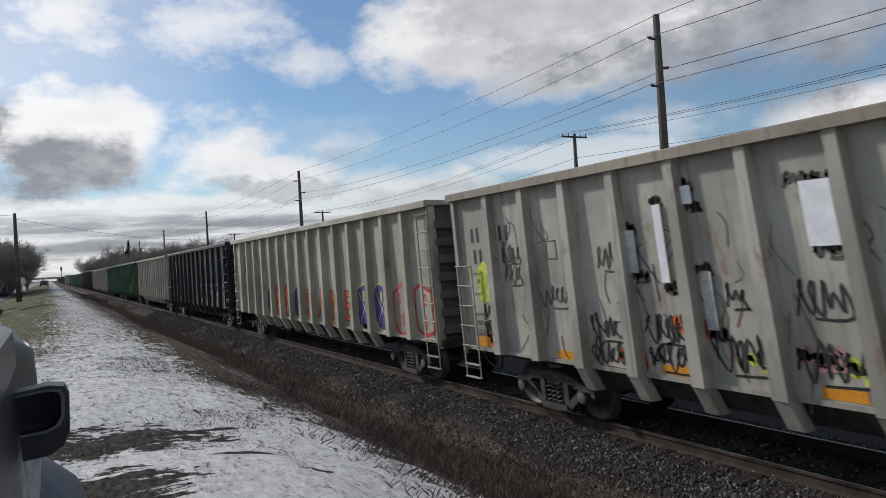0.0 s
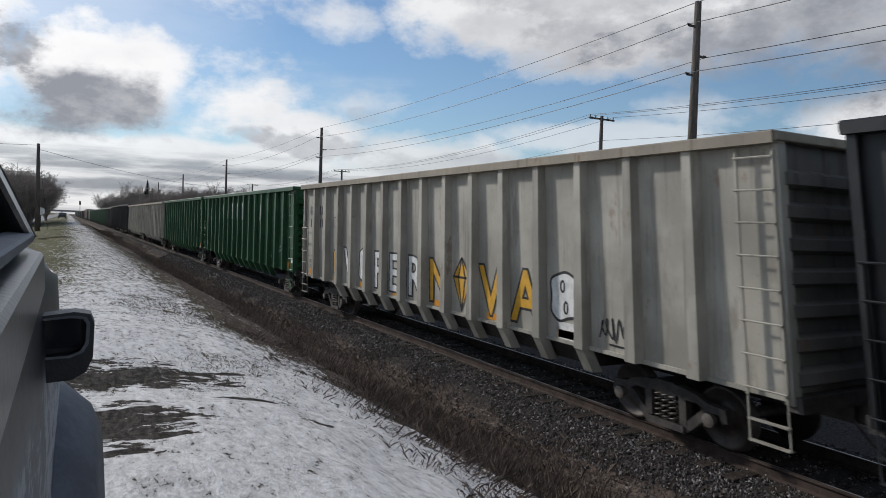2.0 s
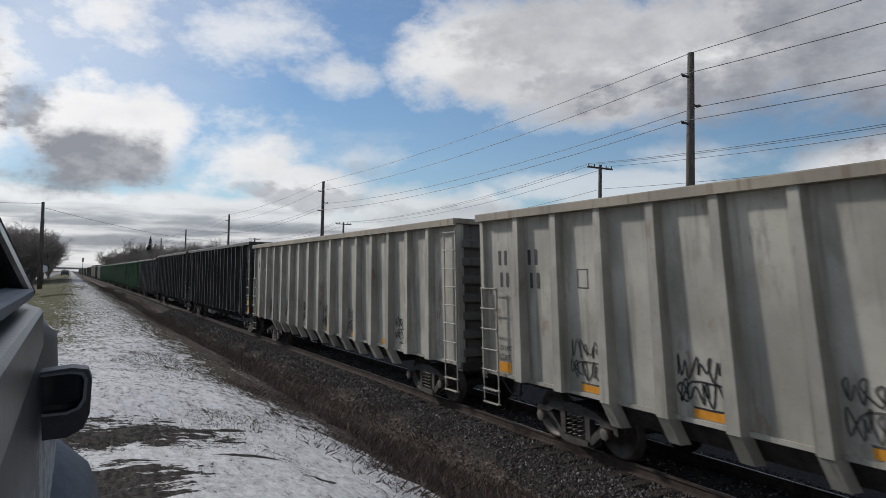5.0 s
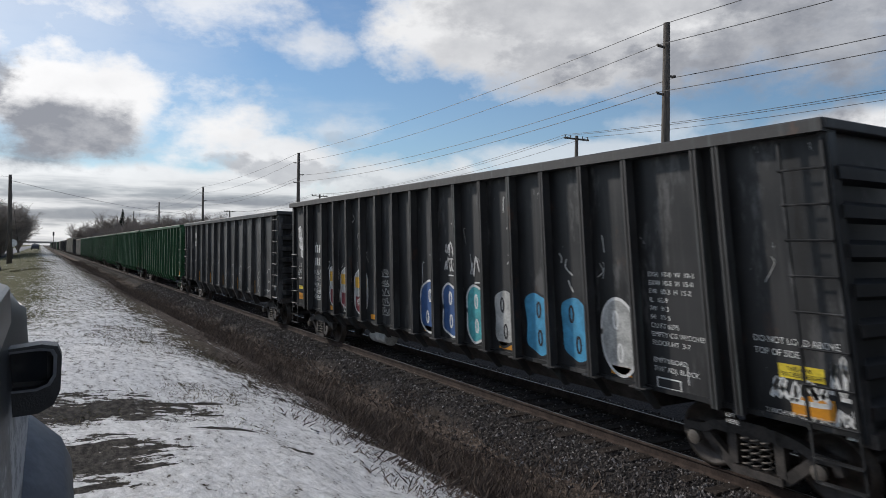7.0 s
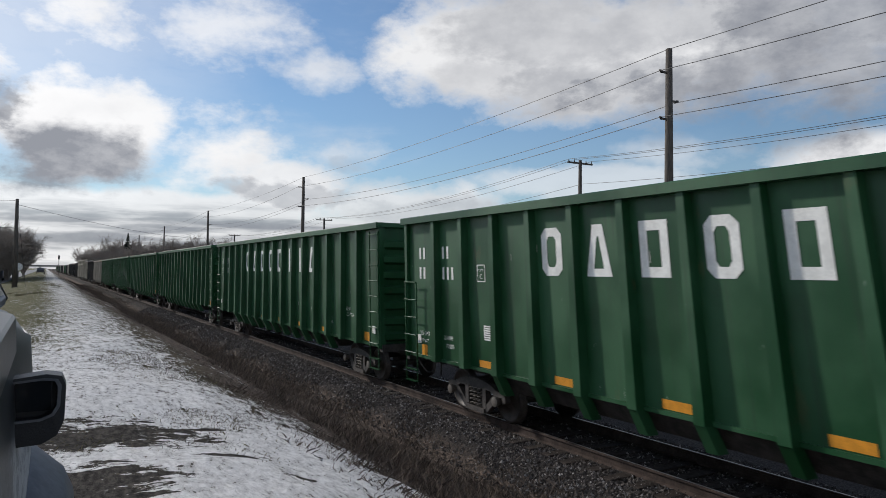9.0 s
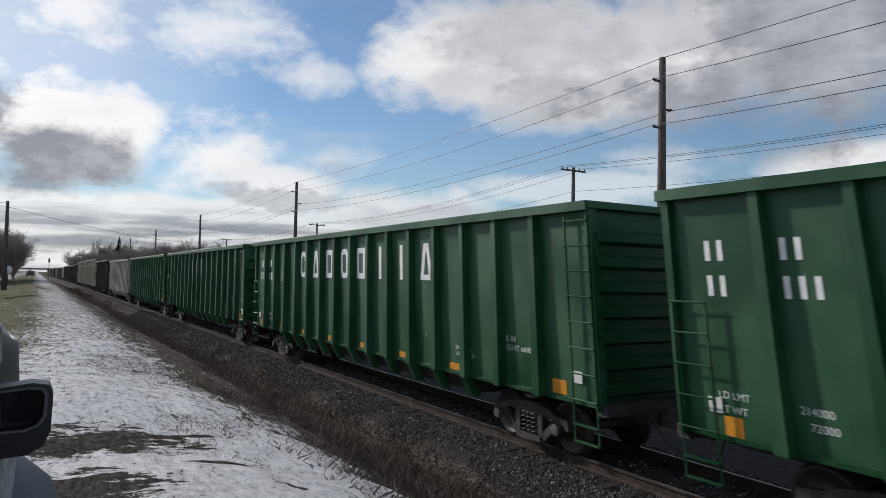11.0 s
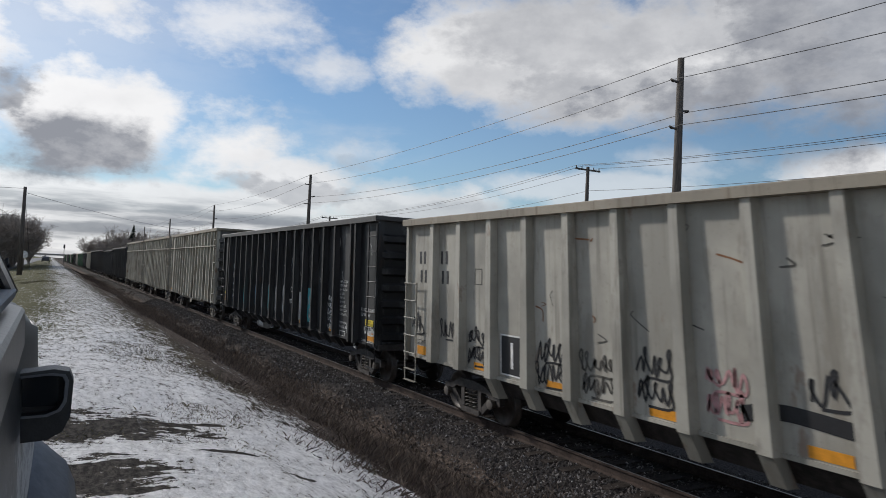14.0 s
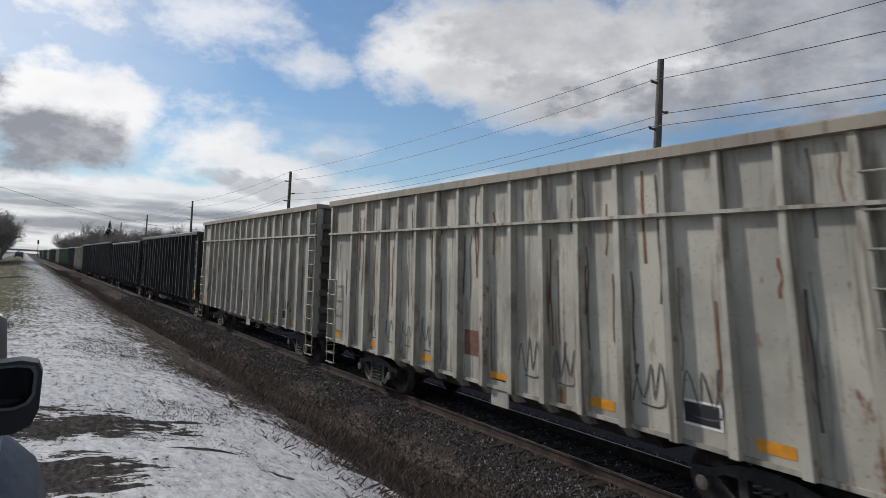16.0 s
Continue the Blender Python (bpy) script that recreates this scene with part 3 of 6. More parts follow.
    # ladders at the corners
    for s in (-1, 1):
        for e in (-1, 1):
            y0, y1 = sorted((e * (h - 0.05), e * (h - 0.60)))
            tall = (s < 0) == (e < 0)
            ladder_part(car, s * (sx + 0.12), y0, y1, low - 0.04, top - 0.1 if tall else low + 1.75, 0.42, mat)
    return car


LINE = [
    ("grey", -6.4, 13.22), ("cream", 14.36, 33.95), ("black", 35.3, 54.47), ("grey", 55.24, 74.98), ("green", 76.42, 95.35), ("green", 96.72, 116.61),
    ("grey", 117.95, 137.3), ("grey", 138.6, 157.9), ("worn", 158.8, 178.1), ("worn", 179.5, 198.84), ("black", 200.65, 219.8), ("green", 221.2, 241.2),
    ("green", 242.65, 262.4), ("green", 263.8, 283.7), ("green", 285.1, 305.07), ("green", 306.5, 326.5), ("green", 327.9, 347.7), ("grey", 349.55, 369.65),
    ("worn", 370.95, 390.55), ("tall", 391.7, 407.8), ("tall", 408.9, 424.5), ("tall", 425.7, 441.5),
]
SHIFT = {"green": -0.27, "grey": -0.3, "cream": -0.38, "black": -0.4, "worn": -0.22, "tall": -0.1}
# the rest of the train, back to the horizon
_pos = 442.9
for k in ("worn", "black", "worn", "worn", "grey", "black", "green", "green", "grey", "black", "worn", "green", "grey", "green", "black", "worn", "grey", "green", "green", "black",
          "grey", "green"):
    LINE.append((k, _pos, _pos + 19.5))
    _pos += 20.9
CARS = []
_made = {}
BAY = 1.2


def make_car(kind):
    hats = [1.2 * k for k in range(-7, 8)]
    if kind == "green":
        return gondola(kind, 19.8, GREEN, "green_gondola", "dark green steel gondola freight car with white markings", hats, 4.31, 1.12, 0.70)
    if kind == "grey":
        return gondola(kind, 19.6, GREY, "grey_gondola", "dented light grey gondola freight car, scratched and scrawled on", hats, 4.31, 1.12, 0.70, depth=0.2, width=0.2, chord=WORN_CHORD, end=DARK_END)
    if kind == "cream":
        return gondola(kind, 19.6, CREAM, "cream_gondola", "cream gondola freight car with orange and purple graffiti", hats, 4.31, 1.12, 0.70, depth=0.2, width=0.2, end=DARK_END)
    if kind == "black":
        return gondola(kind, 19.2, BLACK, "black_gondola", "black steel gondola freight car with white scrawled graffiti", [1.46 * k for k in range(-6, 7)], 4.32, 1.12, 0.70, depth=0.17, width=0.14)
    if kind == "worn":
        posts = [-6.57 + 1.011 * k for k in range(14)] + [-8.24, -7.88, 7.88, 8.24]
        return gondola(kind, 19.4, WEATHERED, "weathered_gondola", "faded black high-sided gondola with thin posts and graffiti", posts, 4.52, 1.08, 0.72, style="flange", depth=0.2, width=0.1, chord=SCUFFED_POST, post=SCUFFED_POST, truck_in=1.65)
    car = gondola(kind, 15.8, PALE, "tall_gondola", "pale grey high-sided gondola streaked with rust and soot", [0.905 * k for k in range(-8, 8)], 4.94, 1.02, 0.84, depth=0.15, width=0.12, chord=WORN_CHORD, end=DARK_END)
    for s in (-1, 1):
        bm = bmesh.new()
        x0, x1 = sorted((s * 1.43, s * 1.60))
        box(bm, x0, x1, -7.9, 7.9, 4.07, 4.12)
        part("belt_rail", bm, PALE, car)
    return car


# ---- markings ----
def wall_x(kind):
    """Where the outer face of a side wall lies, on the side away from the road's far edge."""
    return {"worn": -1.385, "tall": -1.435, "black": -1.415, "green": -1.395}.get(kind, -1.385) - 0.010


def patch(car, x, name, y, z, w, h, mat, label="", thick=0.003):
    bm = bmesh.new()
    box(bm, x - thick, x, y - w / 2, y + w / 2, z - h / 2, z + h / 2)
    return part(name, bm, mat, car, label)


def ribbon(bm, pts, width, x):
    """A brush stroke of even width through (y, z) points, lying in the plane x."""
    left, right = [], []
    for k, p in enumerate(pts):
        a, b = pts[max(0, k - 1)], pts[min(len(pts) - 1, k + 1)]
        d = Vector((b[0] - a[0], b[1] - a[1]))
        d = d.normalized() if d.length > 1e-6 else Vector((1, 0))
        n = Vector((-d.y, d.x)) * width / 2
        left.append(bm.verts.new((x, p[0] + n.x, p[1] + n.y)))
        right.append(bm.verts.new((x, p[0] - n.x, p[1] - n.y)))
    for k in range(len(pts) - 1):
        bm.faces.new((left[k], left[k + 1], right[k + 1], right[k]))


def curve_through(pts, closed=False, steps=6):
    """A smooth line through points (Catmull-Rom)."""
    out, k = [], len(pts)
    last = k if closed else k - 1
    for i in range(last):
        p0, p1, p2, p3 = (pts[(i + o) % k] if closed else pts[min(max(i + o, 0), k - 1)] for o in (-1, 0, 1, 2))
        for s in range(steps):
            t = s / steps
            out.append(tuple(0.5 * (2 * b + (c - a) * t + (2 * a - 5 * b + 4 * c - d) * t * t + (3 * b - a - 3 * c + d) * t ** 3) for a, b, c, d in zip(p0, p1, p2, p3)))
    out.append(pts[0] if closed else pts[-1])
    return out


def scrawl(car, x, y, z, w, h, mat, seed, width=0.035, turns=9, label="scrawled graffiti tag"):
    """A quick spray-can tag: one line that runs up and down in loops and spells nothing."""
    rng = random.Random(seed)
    rows = 2 if h > 0.62 and w < h * 1.3 else 1
    bm = bmesh.new()
    path = []
    for row in range(rows):
        hh = h / rows
        z0 = z - h / 2 + (rows - 1 - row) * hh
        steps = max(6, min(14, int(w / hh * 7)))
        for k in range(steps):
            u = k / (steps - 1)
            rise = rng.uniform(0.7, 1.12) if k % 2 else rng.uniform(-0.12, 0.35)
            path.append((y + w / 2 - w * u + rng.uniform(-0.13, 0.13) * w * 0.6, z0 + rise * hh * 0.92))
            if k % 2 and rng.random() < 0.6:
                path.append((path[-1][0] + rng.uniform(0.05, 0.12) * w, path[-1][1] - hh * rng.uniform(0.15, 0.3)))
        path.append((y - w * 0.55, z0 - 0.05 * hh))
        path.append((y + w * 0.2, z0 - 0.12 * hh))
    ribbon(bm, curve_through(path, steps=4), width, x - 0.004)
    return part("graffiti", bm, mat, car, label)


def throw_up(car, x, y, z, w, h, mat, k):
    """A tall hooded outline with a frayed foot and folds inside, in one line."""
    lean = 0.06 if k % 2 else -0.04
    pts = [(-0.48, -0.5), (-0.46, 0.1), (-0.38, 0.5), (-0.12, 0.44), (-0.05, 0.5), (0.2, 0.42), (0.42, 0.2), (0.5, -0.05), (0.36, 0.0), (0.46, -0.2), (0.44, -0.42), (0.3, -0.52), (0.22, -0.4), (0.1, -0.55),
           (0.0, -0.42), (-0.12, -0.53), (-0.22, -0.42), (-0.34, -0.54), (-0.3, -0.1), (-0.26, 0.2), (-0.14, -0.05), (-0.02, 0.25), (0.02, -0.1), (-0.1, -0.3), (0.06, -0.32), (0.1, 0.1), (0.26, -0.08), (0.2, -0.34), (0.3, -0.3)]
    rng = random.Random(60 + k)
    pts = [(p + rng.uniform(-0.07, 0.07), q + rng.uniform(-0.05, 0.05)) for p, q in pts]
    pts = pts[:18] + [(p * 0.75 + 0.3 * math.sin(q * 9 + k), q) for p, q in pts[18:]]
    bm = bmesh.new()
    ribbon(bm, curve_through([(y - (p + lean * q) * w, z + q * h) for p, q in pts], steps=4), 0.042, x - 0.004)
    return part("graffiti", bm, mat, car, "tall white sprayed outline")


def loop_outline(car, x, y, z, w, h, mat, k):
    """One thin sprayed line: hooks, an oval with a curl in it, a double bow."""
    kind = k % 4
    if kind == 0:
        pts = [(-0.5, 0.5), (0.1, 0.62), (0.4, 0.35), (-0.1, 0.12), (0.42, -0.2), (0.2, -0.55), (-0.5, -0.35)]
    elif kind == 1:
        pts = [(0.12 + (0.1 + 0.42 * a / 13) * math.cos(a) * 0.9, 0.05 + (0.08 + 0.5 * a / 13) * math.sin(a)) for a in [0.5 * j for j in range(27)]]
    elif kind == 2:
        pts = [(-0.35, 0.42), (0.05, 0.62), (0.38, 0.3), (0.0, 0.05), (-0.15, 0.12), (0.2, 0.02), (0.35, -0.35), (0.0, -0.62), (-0.3, -0.3)]
    else:
        pts = [(-0.4, 0.1), (-0.2, 0.55), (0.25, 0.5), (0.4, 0.1), (0.15, -0.15), (-0.3, -0.05), (-0.45, -0.4), (-0.1, -0.6), (0.3, -0.45), (0.42, -0.2)]
    bm = bmesh.new()
    ribbon(bm, curve_through([(y - p * w, z + q * h) for p, q in pts], steps=5), 0.024, x - 0.004)
    return part("graffiti", bm, mat, car, "thin looping outline")


def bubble(car, x, y, z, w, h, fill, line, seed, label="rounded graffiti letter shape", holes=2, rim=0.05):
    """A fat throw-up shape: a filled outline with a darker rim and a few inner marks."""
    rng = random.Random(seed)
    ring = []
    for k in range(10):
        a = math.tau * k / 10
        r = rng.uniform(0.86, 1.05)
        c, s = math.cos(a), math.sin(a)
        q = max(abs(c), abs(s)) ** 0.85
        ring.append((y + w / 2 * r * c / q, z + h / 2 * r * s / q))
    edge = curve_through(ring, True, 4)[:-1]
    bm = bmesh.new()
    bm.faces.new([bm.verts.new((x - 0.003, a, b)) for a, b in edge])
    ob = part("graffiti", bm, fill, car, label)
    bm = bmesh.new()
    ribbon(bm, edge + [edge[0], edge[1]], rim, x - 0.005)
    for k in range(holes):
        cy, cz = y + rng.uniform(-0.12, 0.12) * w, z + (0.22 - 0.44 * k) * h
        ribbon(bm, [(cy + 0.05 * math.cos(a), cz + 0.12 * h * math.sin(a)) for a in [math.tau * j / 10 for j in range(11)]], 0.045, x - 0.006)
    part("graffiti_outline", bm, line, ob)
    return ob


def words(car, x, text, y, z, size, mat, name="stencil_lettering", label="", bold=0.0, squeeze=1.0):
    """Lettering in the plane of the side; y is where it begins, at its left."""
    cu = bpy.data.curves.new(name, "FONT")
    cu.body, cu.size, cu.offset, cu.resolution_u = text, size * 1.35, bold, 3
    tmp = bpy.data.objects.new(name, cu)
    me = bpy.data.meshes.new_from_object(tmp)
    bpy.data.objects.remove(tmp)
    me.materials.clear()
    me.materials.append(mat)
    ob = new(name, me)
    ob.parent = car
    ob.matrix_basis = Matrix(((0, 0, -1, x - 0.004), (-squeeze, 0, 0, y), (0, 1, 0, z), (0, 0, 0, 1)))
    return tagged(ob, label)


def bars(car, x, y, z, size, count, mat, label="plain bars in place of a code"):
    """A code as a row of plain bars."""
    bm = bmesh.new()
    for k in range(count):
        y0 = y - k * size * 0.82
        box(bm, x - 0.003, x, y0 - size * 0.34, y0, z, z + size * 1.15)
    return part("code_strip", bm, mat, car, label)


def frame_shape(car, x, y, z, w, h, t, mat, name="plain_emblem", label=""):
    bm = bmesh.new()
    for y0, y1, z0, z1 in ((-w / 2, w / 2, -h / 2, -h / 2 + t), (-w / 2, w / 2, h / 2 - t, h / 2), (-w / 2, -w / 2 + t, -h / 2 + t, h / 2 - t), (w / 2 - t, w / 2, -h / 2 + t, h / 2 - t)):
        box(bm, x - 0.003, x, y + y0, y + y1, z + z0, z + z1)
    return part(name, bm, mat, car, label)


def block_mark(car, x, y, z, w, h, kind, mat):
    """One of the plain white shapes that stand for the owner's name on a green car."""
    a, b, c, t = w / 2, h / 2, w * 0.22, 0.155
    if kind == 0:  # eight-sided ring
        outer = [(-a, -b + c), (-a + c, -b), (a - c, -b), (a, -b + c), (a, b - c), (a - c, b), (-a + c, b), (-a, b - c)]
        inner = [(p * (1 - t / a), q * (1 - t / b)) for p, q in outer]
    elif kind == 1:  # tapering ring
        outer = [(-a * 1.05, -b), (a * 1.05, -b), (a * 0.42, b), (-a * 0.42, b)]
        inner = [(-a * 0.42, -b + 0.13), (a * 0.42, -b + 0.13), (a * 0.08, b - 0.2), (-a * 0.08, b - 0.2)]
    elif kind == 2:  # four-sided ring
        outer = [(-a, -b), (a, -b), (a, b), (-a, b)]
        inner = [(p * (1 - t / a), q * (1 - t / b)) for p, q in outer]
    else:  # upright bar
        outer, inner = [(-a * 0.35, -b), (a * 0.2, -b), (a * 0.2, b), (-a * 0.35, b)], None
    bm = bmesh.new()
    ring = [bm.verts.new((x - 0.003, y + p, z + q)) for p, q in outer]
    if inner is None:
        bm.faces.new(ring)
    else:
        hole = [bm.verts.new((x - 0.003, y + p, z + q)) for p, q in inner]
        for k in range(len(ring)):
            n = (k + 1) % len(ring)
            bm.faces.new((ring[k], ring[n], hole[n], hole[k]))
    return part("plain_emblem", bm, mat, car, "plain white block shape")


def reflectors(car, x, places, mat=None, w=0.52, h=0.14, z=1.24):
    for y in places:
        patch(car, x, "reflector", y, z, w, h, mat or ORANGE_TAPE, "orange reflective strip")


BLACK_INK = plain("black_spray_paint", (0.012, 0.012, 0.014), 0.5, 0.0, 0.3)
ORANGE = plain("orange_spray_paint", (0.60, 0.10, 0.012), 0.5, 0.0, 0.15)
PURPLE = plain("purple_spray_paint", (0.075, 0.035, 0.20), 0.5, 0.0, 0.2)
RED = plain("red_spray_paint", (0.52, 0.04, 0.05), 0.5, 0.0, 0.2)
LIME = plain("lime_spray_paint", (0.50, 0.55, 0.06), 0.5, 0.0, 0.3)
BLUE = plain("blue_spray_paint", (0.06, 0.30, 0.50), 0.5, 0.0, 0.2)
DEEP_BLUE = plain("deep_blue_spray_paint", (0.03, 0.09, 0.25), 0.5, 0.0, 0.2)
GOLD = plain("yellow_spray_paint", (0.62, 0.33, 0.02), 0.5, 0.0, 0.15)
CHALK = plain("grey_white_spray_paint", (0.42, 0.42, 0.40), 0.6, 0.0, 0.35, 4.0)
SPRAY_WHITE = plain("white_spray_paint", (0.66, 0.66, 0.64), 0.6, 0.0, 0.2)
DARK_RED = plain("dark_red_spray_paint", (0.17, 0.02, 0.03), 0.5, 0.0, 0.25)
PINK = plain("faded_pink_paint", (0.38, 0.20, 0.20), 0.6, 0.0, 0.3)
MINT = plain("green_spray_paint", (0.03, 0.30, 0.17), 0.5, 0.0, 0.2)
TEAL = plain("teal_spray_paint", (0.07, 0.36, 0.39), 0.5, 0.0, 0.3)
SMUDGE = plain("soot_smear", (0.10, 0.095, 0.085), 0.8, 0.0, 0.4)
BARE = plain("bright_bare_patch", (0.72, 0.73, 0.75), 0.4, 0.0, 0.1)
PALE_YELLOW = plain("pale_yellow_paint", (0.50, 0.50, 0.28), 0.6, 0.0, 0.2)


def decorate_common(car, kind):
    """What every car of a kind carries."""
    x = wall_x(kind)
    if kind == "green":
        for j, k in enumerate((0, 1, 2, 0, 2, 3, 3, 1)):
            block_mark(car, x, (4.27, 3.07, 1.87, 0.67, -0.53, -1.75, -2.97, -4.26)[j], 3.5, 0.56, 0.86, k, WHITE)
        bars(car, x, 9.3, 3.42, 0.24, 2, WHITE)
        bars(car, x, 8.2, 3.42, 0.24, 2, WHITE)
        bars(car, x, 9.3, 2.95, 0.24, 2, WHITE)
        bars(car, x, 8.2, 2.95, 0.24, 3, WHITE)
        words(car, x, "LD LMT", 9.3, 1.62, 0.10, WHITE)
        words(car, x, "LT WT", 9.3, 1.44, 0.10, WHITE)
        words(car, x, "214000", 8.2, 1.60, 0.10, WHITE)
        words(car, x, "72000", 8.1, 1.42, 0.10, WHITE)
        frame_shape(car, x, 6.6, 3.1, 0.30, 0.36, 0.018, WHITE, "plate_frame", "white outlined plate mark")
        words(car, x, "PLATE", 6.72, 3.14, 0.055, WHITE)
        words(car, x, "C", 6.65, 2.98, 0.11, WHITE)
        patch(car, x, "data_panel", 6.4, 1.88, 0.32, 0.30, WHITE, "white printed data panel")
        for k in range(6):
            patch(car, x - 0.003, "data_line", 6.4, 1.77 + k * 0.045, 0.26, 0.014, SMUDGE, "", 0.002)
        reflectors(car, x, (9.12,), None, 0.26, 0.26, 1.27)
        reflectors(car, x, (6.5, 4.1, 1.7, -0.7, -3.1, -5.5))
        reflectors(car, x, (-8.85,), None, 0.36, 0.24, 1.3)
        words(car, x, "IL 64", -7.35, 1.95, 0.11, WHITE)
        words(car, x, "CU FT 6400", -7.35, 1.78, 0.11, WHITE)
        words(car, x, "EMPTY/LOAD", -5.5, 1.62, 0.08, WHITE)
        words(car, x, "1/8 ADJ. BLOCK", -5.5, 1.49, 0.08, WHITE)
        for y in (9.35, -9.35):
            patch(car, x - 0.02, "round_emblem", y, 1.52, 0.20, 0.20, WHITE, "small pale emblem plate")
        for k in range(9):
            rng = random.Random(k)
            patch(car, x, "scratch", rng.uniform(-8, 8), rng.uniform(1.6, 4.0), 0.012, rng.uniform(0.05, 0.22), CHALK, "pale scratch", 0.002)
    if kind in ("grey", "cream"):
        bars(car, x, 9.25, 3.35, 0.26, 2, BLACK_INK)
        bars(car, x, 8.2, 3.35, 0.26, 2, BLACK_INK)
        bars(car, x, 9.2, 2.9, 0.26, 2, BLACK_INK)
        bars(car, x, 8.15, 2.9, 0.26, 2, BLACK_INK)
        words(car, x, "LD LMT", 9.3, 1.62, 0.10, BLACK_INK)
        words(car, x, "LT WT", 9.3, 1.44, 0.10, BLACK_INK)
        reflectors(car, x, (9.1,), None, 0.42, 0.2, 1.28)
        reflectors(car, x, (6.5, 4.1, 1.7, -0.7, -3.1, -5.5))
        frame_shape(car, x, 6.6, 3.1, 0.28, 0.34, 0.018, SMUDGE, "plate_frame", "outlined plate mark")
    if kind == "black":
        bars(car, x, 6.9, 3.55, 0.26, 4, WHITE)
        bars(car, x, 6.9, 3.08, 0.26, 5, WHITE)
        frame_shape(car, x, 4.6, 3.4, 0.26, 0.32, 0.018, WHITE, "plate_frame", "white outlined plate mark")
        words(car, x, "LD LMT", 6.9, 1.62, 0.10, WHITE)
        words(car, x, "LT WT", 6.9, 1.44, 0.10, WHITE)
        for y in (5.7, 2.78, -0.14, -3.06, -5.98):
            patch(car, x, "reflector", y, 1.42, 0.09, 0.5, ORANGE_TAPE, "upright orange reflective strip")
        words(car, x, "2 INCH HF COMP SHOES", -7.4, 1.32, 0.075, WHITE)
        for y in (8.95, -8.95):
            patch(car, x - 0.03, "round_emblem", y, 1.52, 0.18, 0.18, CHALK, "small pale emblem plate")
    if kind == "worn":
        for k, line in enumerate(("EXH  17-0  W  10-3", "EXW 10-5  H  15-0", "EW  10-3  H  15-2", "IL   62-9", "IW   9-3", "IH   11-5", "CU FT 6275", "EMPTY CG W/COVER 65", "FLOOR HT  3-7", "", "EMPTY/LOAD", "7/16\" ADJ. BLOCK")):
            if line:
                words(car, x, line, -6.75, 2.72 - k * 0.125, 0.075, WHITE)
        words(car, x, "DO NOT LOAD ABOVE", -8.42, 1.98, 0.085, WHITE, squeeze=0.9)
        words(car, x, "TOP OF SIDES", -8.42, 1.83, 0.085, WHITE, squeeze=0.9)
        patch(car, x, "notice", -9.0, 1.66, 0.56, 0.17, YELLOW, "yellow notice strip")
        words(car, x - 0.003, "THIS CAR", -8.82, 1.67, 0.055, BLACK_INK)
        words(car, x - 0.003, "EXCESS HEIGHT", -8.75, 1.60, 0.055, BLACK_INK)
        patch(car, x, "reflector", -9.1, 1.28, 0.52, 0.25, ORANGE_TAPE, "orange reflective panel")
        words(car, x, "2 INCH HF COMP SHOES", -8.5, 1.12, 0.06, WHITE)
        frame_shape(car, x, -7.0, 1.18, 0.44, 0.16, 0.02, WHITE, "plate_frame", "white outlined data box")
        patch(car, x, "plate_bar", -7.35, 1.35, 0.015, 0.26, WHITE)
        words(car, x, "LIFT", -7.9, 0.93, 0.06, WHITE)
        words(car, x, "HERE", -7.9, 0.85, 0.06, WHITE)
        bars(car, x, 7.6, 2.92, 0.22, 4, WHITE)
        bars(car, x, 7.6, 2.5, 0.22, 5, WHITE)
        words(car, x, "LD LMT 201000", 7.5, 1.62, 0.09, WHITE)
        words(car, x, "LT WT 85900", 7.5, 1.45, 0.09, WHITE)
        reflectors(car, x, (6.07, 3.03, 0.0, -3.03, -6.07), None, 0.42, 0.13, 1.22)
        reflectors(car, x, (9.05,), None, 0.4, 0.22, 1.4)
        patch(car, x, "notice", 9.05, 1.7, 0.4, 0.12, YELLOW, "yellow notice strip")
        bm = bmesh.new()
        tube(bm, (-0.9, 3.0, 0.62), (-0.9, 4.0, 0.62), 0.2, sides=16)
        part("brake_reservoir", bm, CHALK, car, "grey cylindrical air reservoir")
    if kind == "tall":
        bars(car, x, 6.7, 2.35, 0.22, 2, SPRAY_WHITE)
        bars(car, x, 5.7, 1.95, 0.22, 2, BLACK_INK)
        bars(car, x, 6.6, 1.95, 0.22, 2, BLACK_INK)
        reflectors(car, x, (7.4, 4.9, 2.3, -0.4, -3.1, -5.9), None, 0.5, 0.15, 1.22)
        frame_shape(car, x, -4.9, 1.42, 0.62, 0.34, 0.03, WHITE, "plate_frame", "white outlined data box")
        patch(car, x, "data_panel", -4.9, 1.42, 0.54, 0.26, BLACK_INK, "black data panel", 0.002)
        patch(car, x, "rust_patch", 0.45, 1.75, 0.6, 0.5, plain("brown_primer", (0.16, 0.085, 0.06), 0.8), "brown primer patch")
        patch(car, x, "jacking_pad", -0.45, 0.92, 0.55, 0.5, PALE, "plate below the sill")
        rng = random.Random(11)
        for k in range(70):
            bm = bmesh.new()
            y, z = rng.uniform(-7.6, 7.6), rng.uniform(2.9, 4.9)
            n = rng.uniform(0.35, 1.9)
            ribbon(bm, curve_through([(y + rng.uniform(-0.03, 0.03), z - n * u / 4) for u in range(5)], steps=3), rng.uniform(0.012, 0.05), x - 0.0025)
            part("soot_streak", bm, SMUDGE if rng.random() < 0.6 else plain_rust, car, "dark run-off streak")


plain_rust = plain("rust_streak", (0.20, 0.10, 0.055), 0.85)

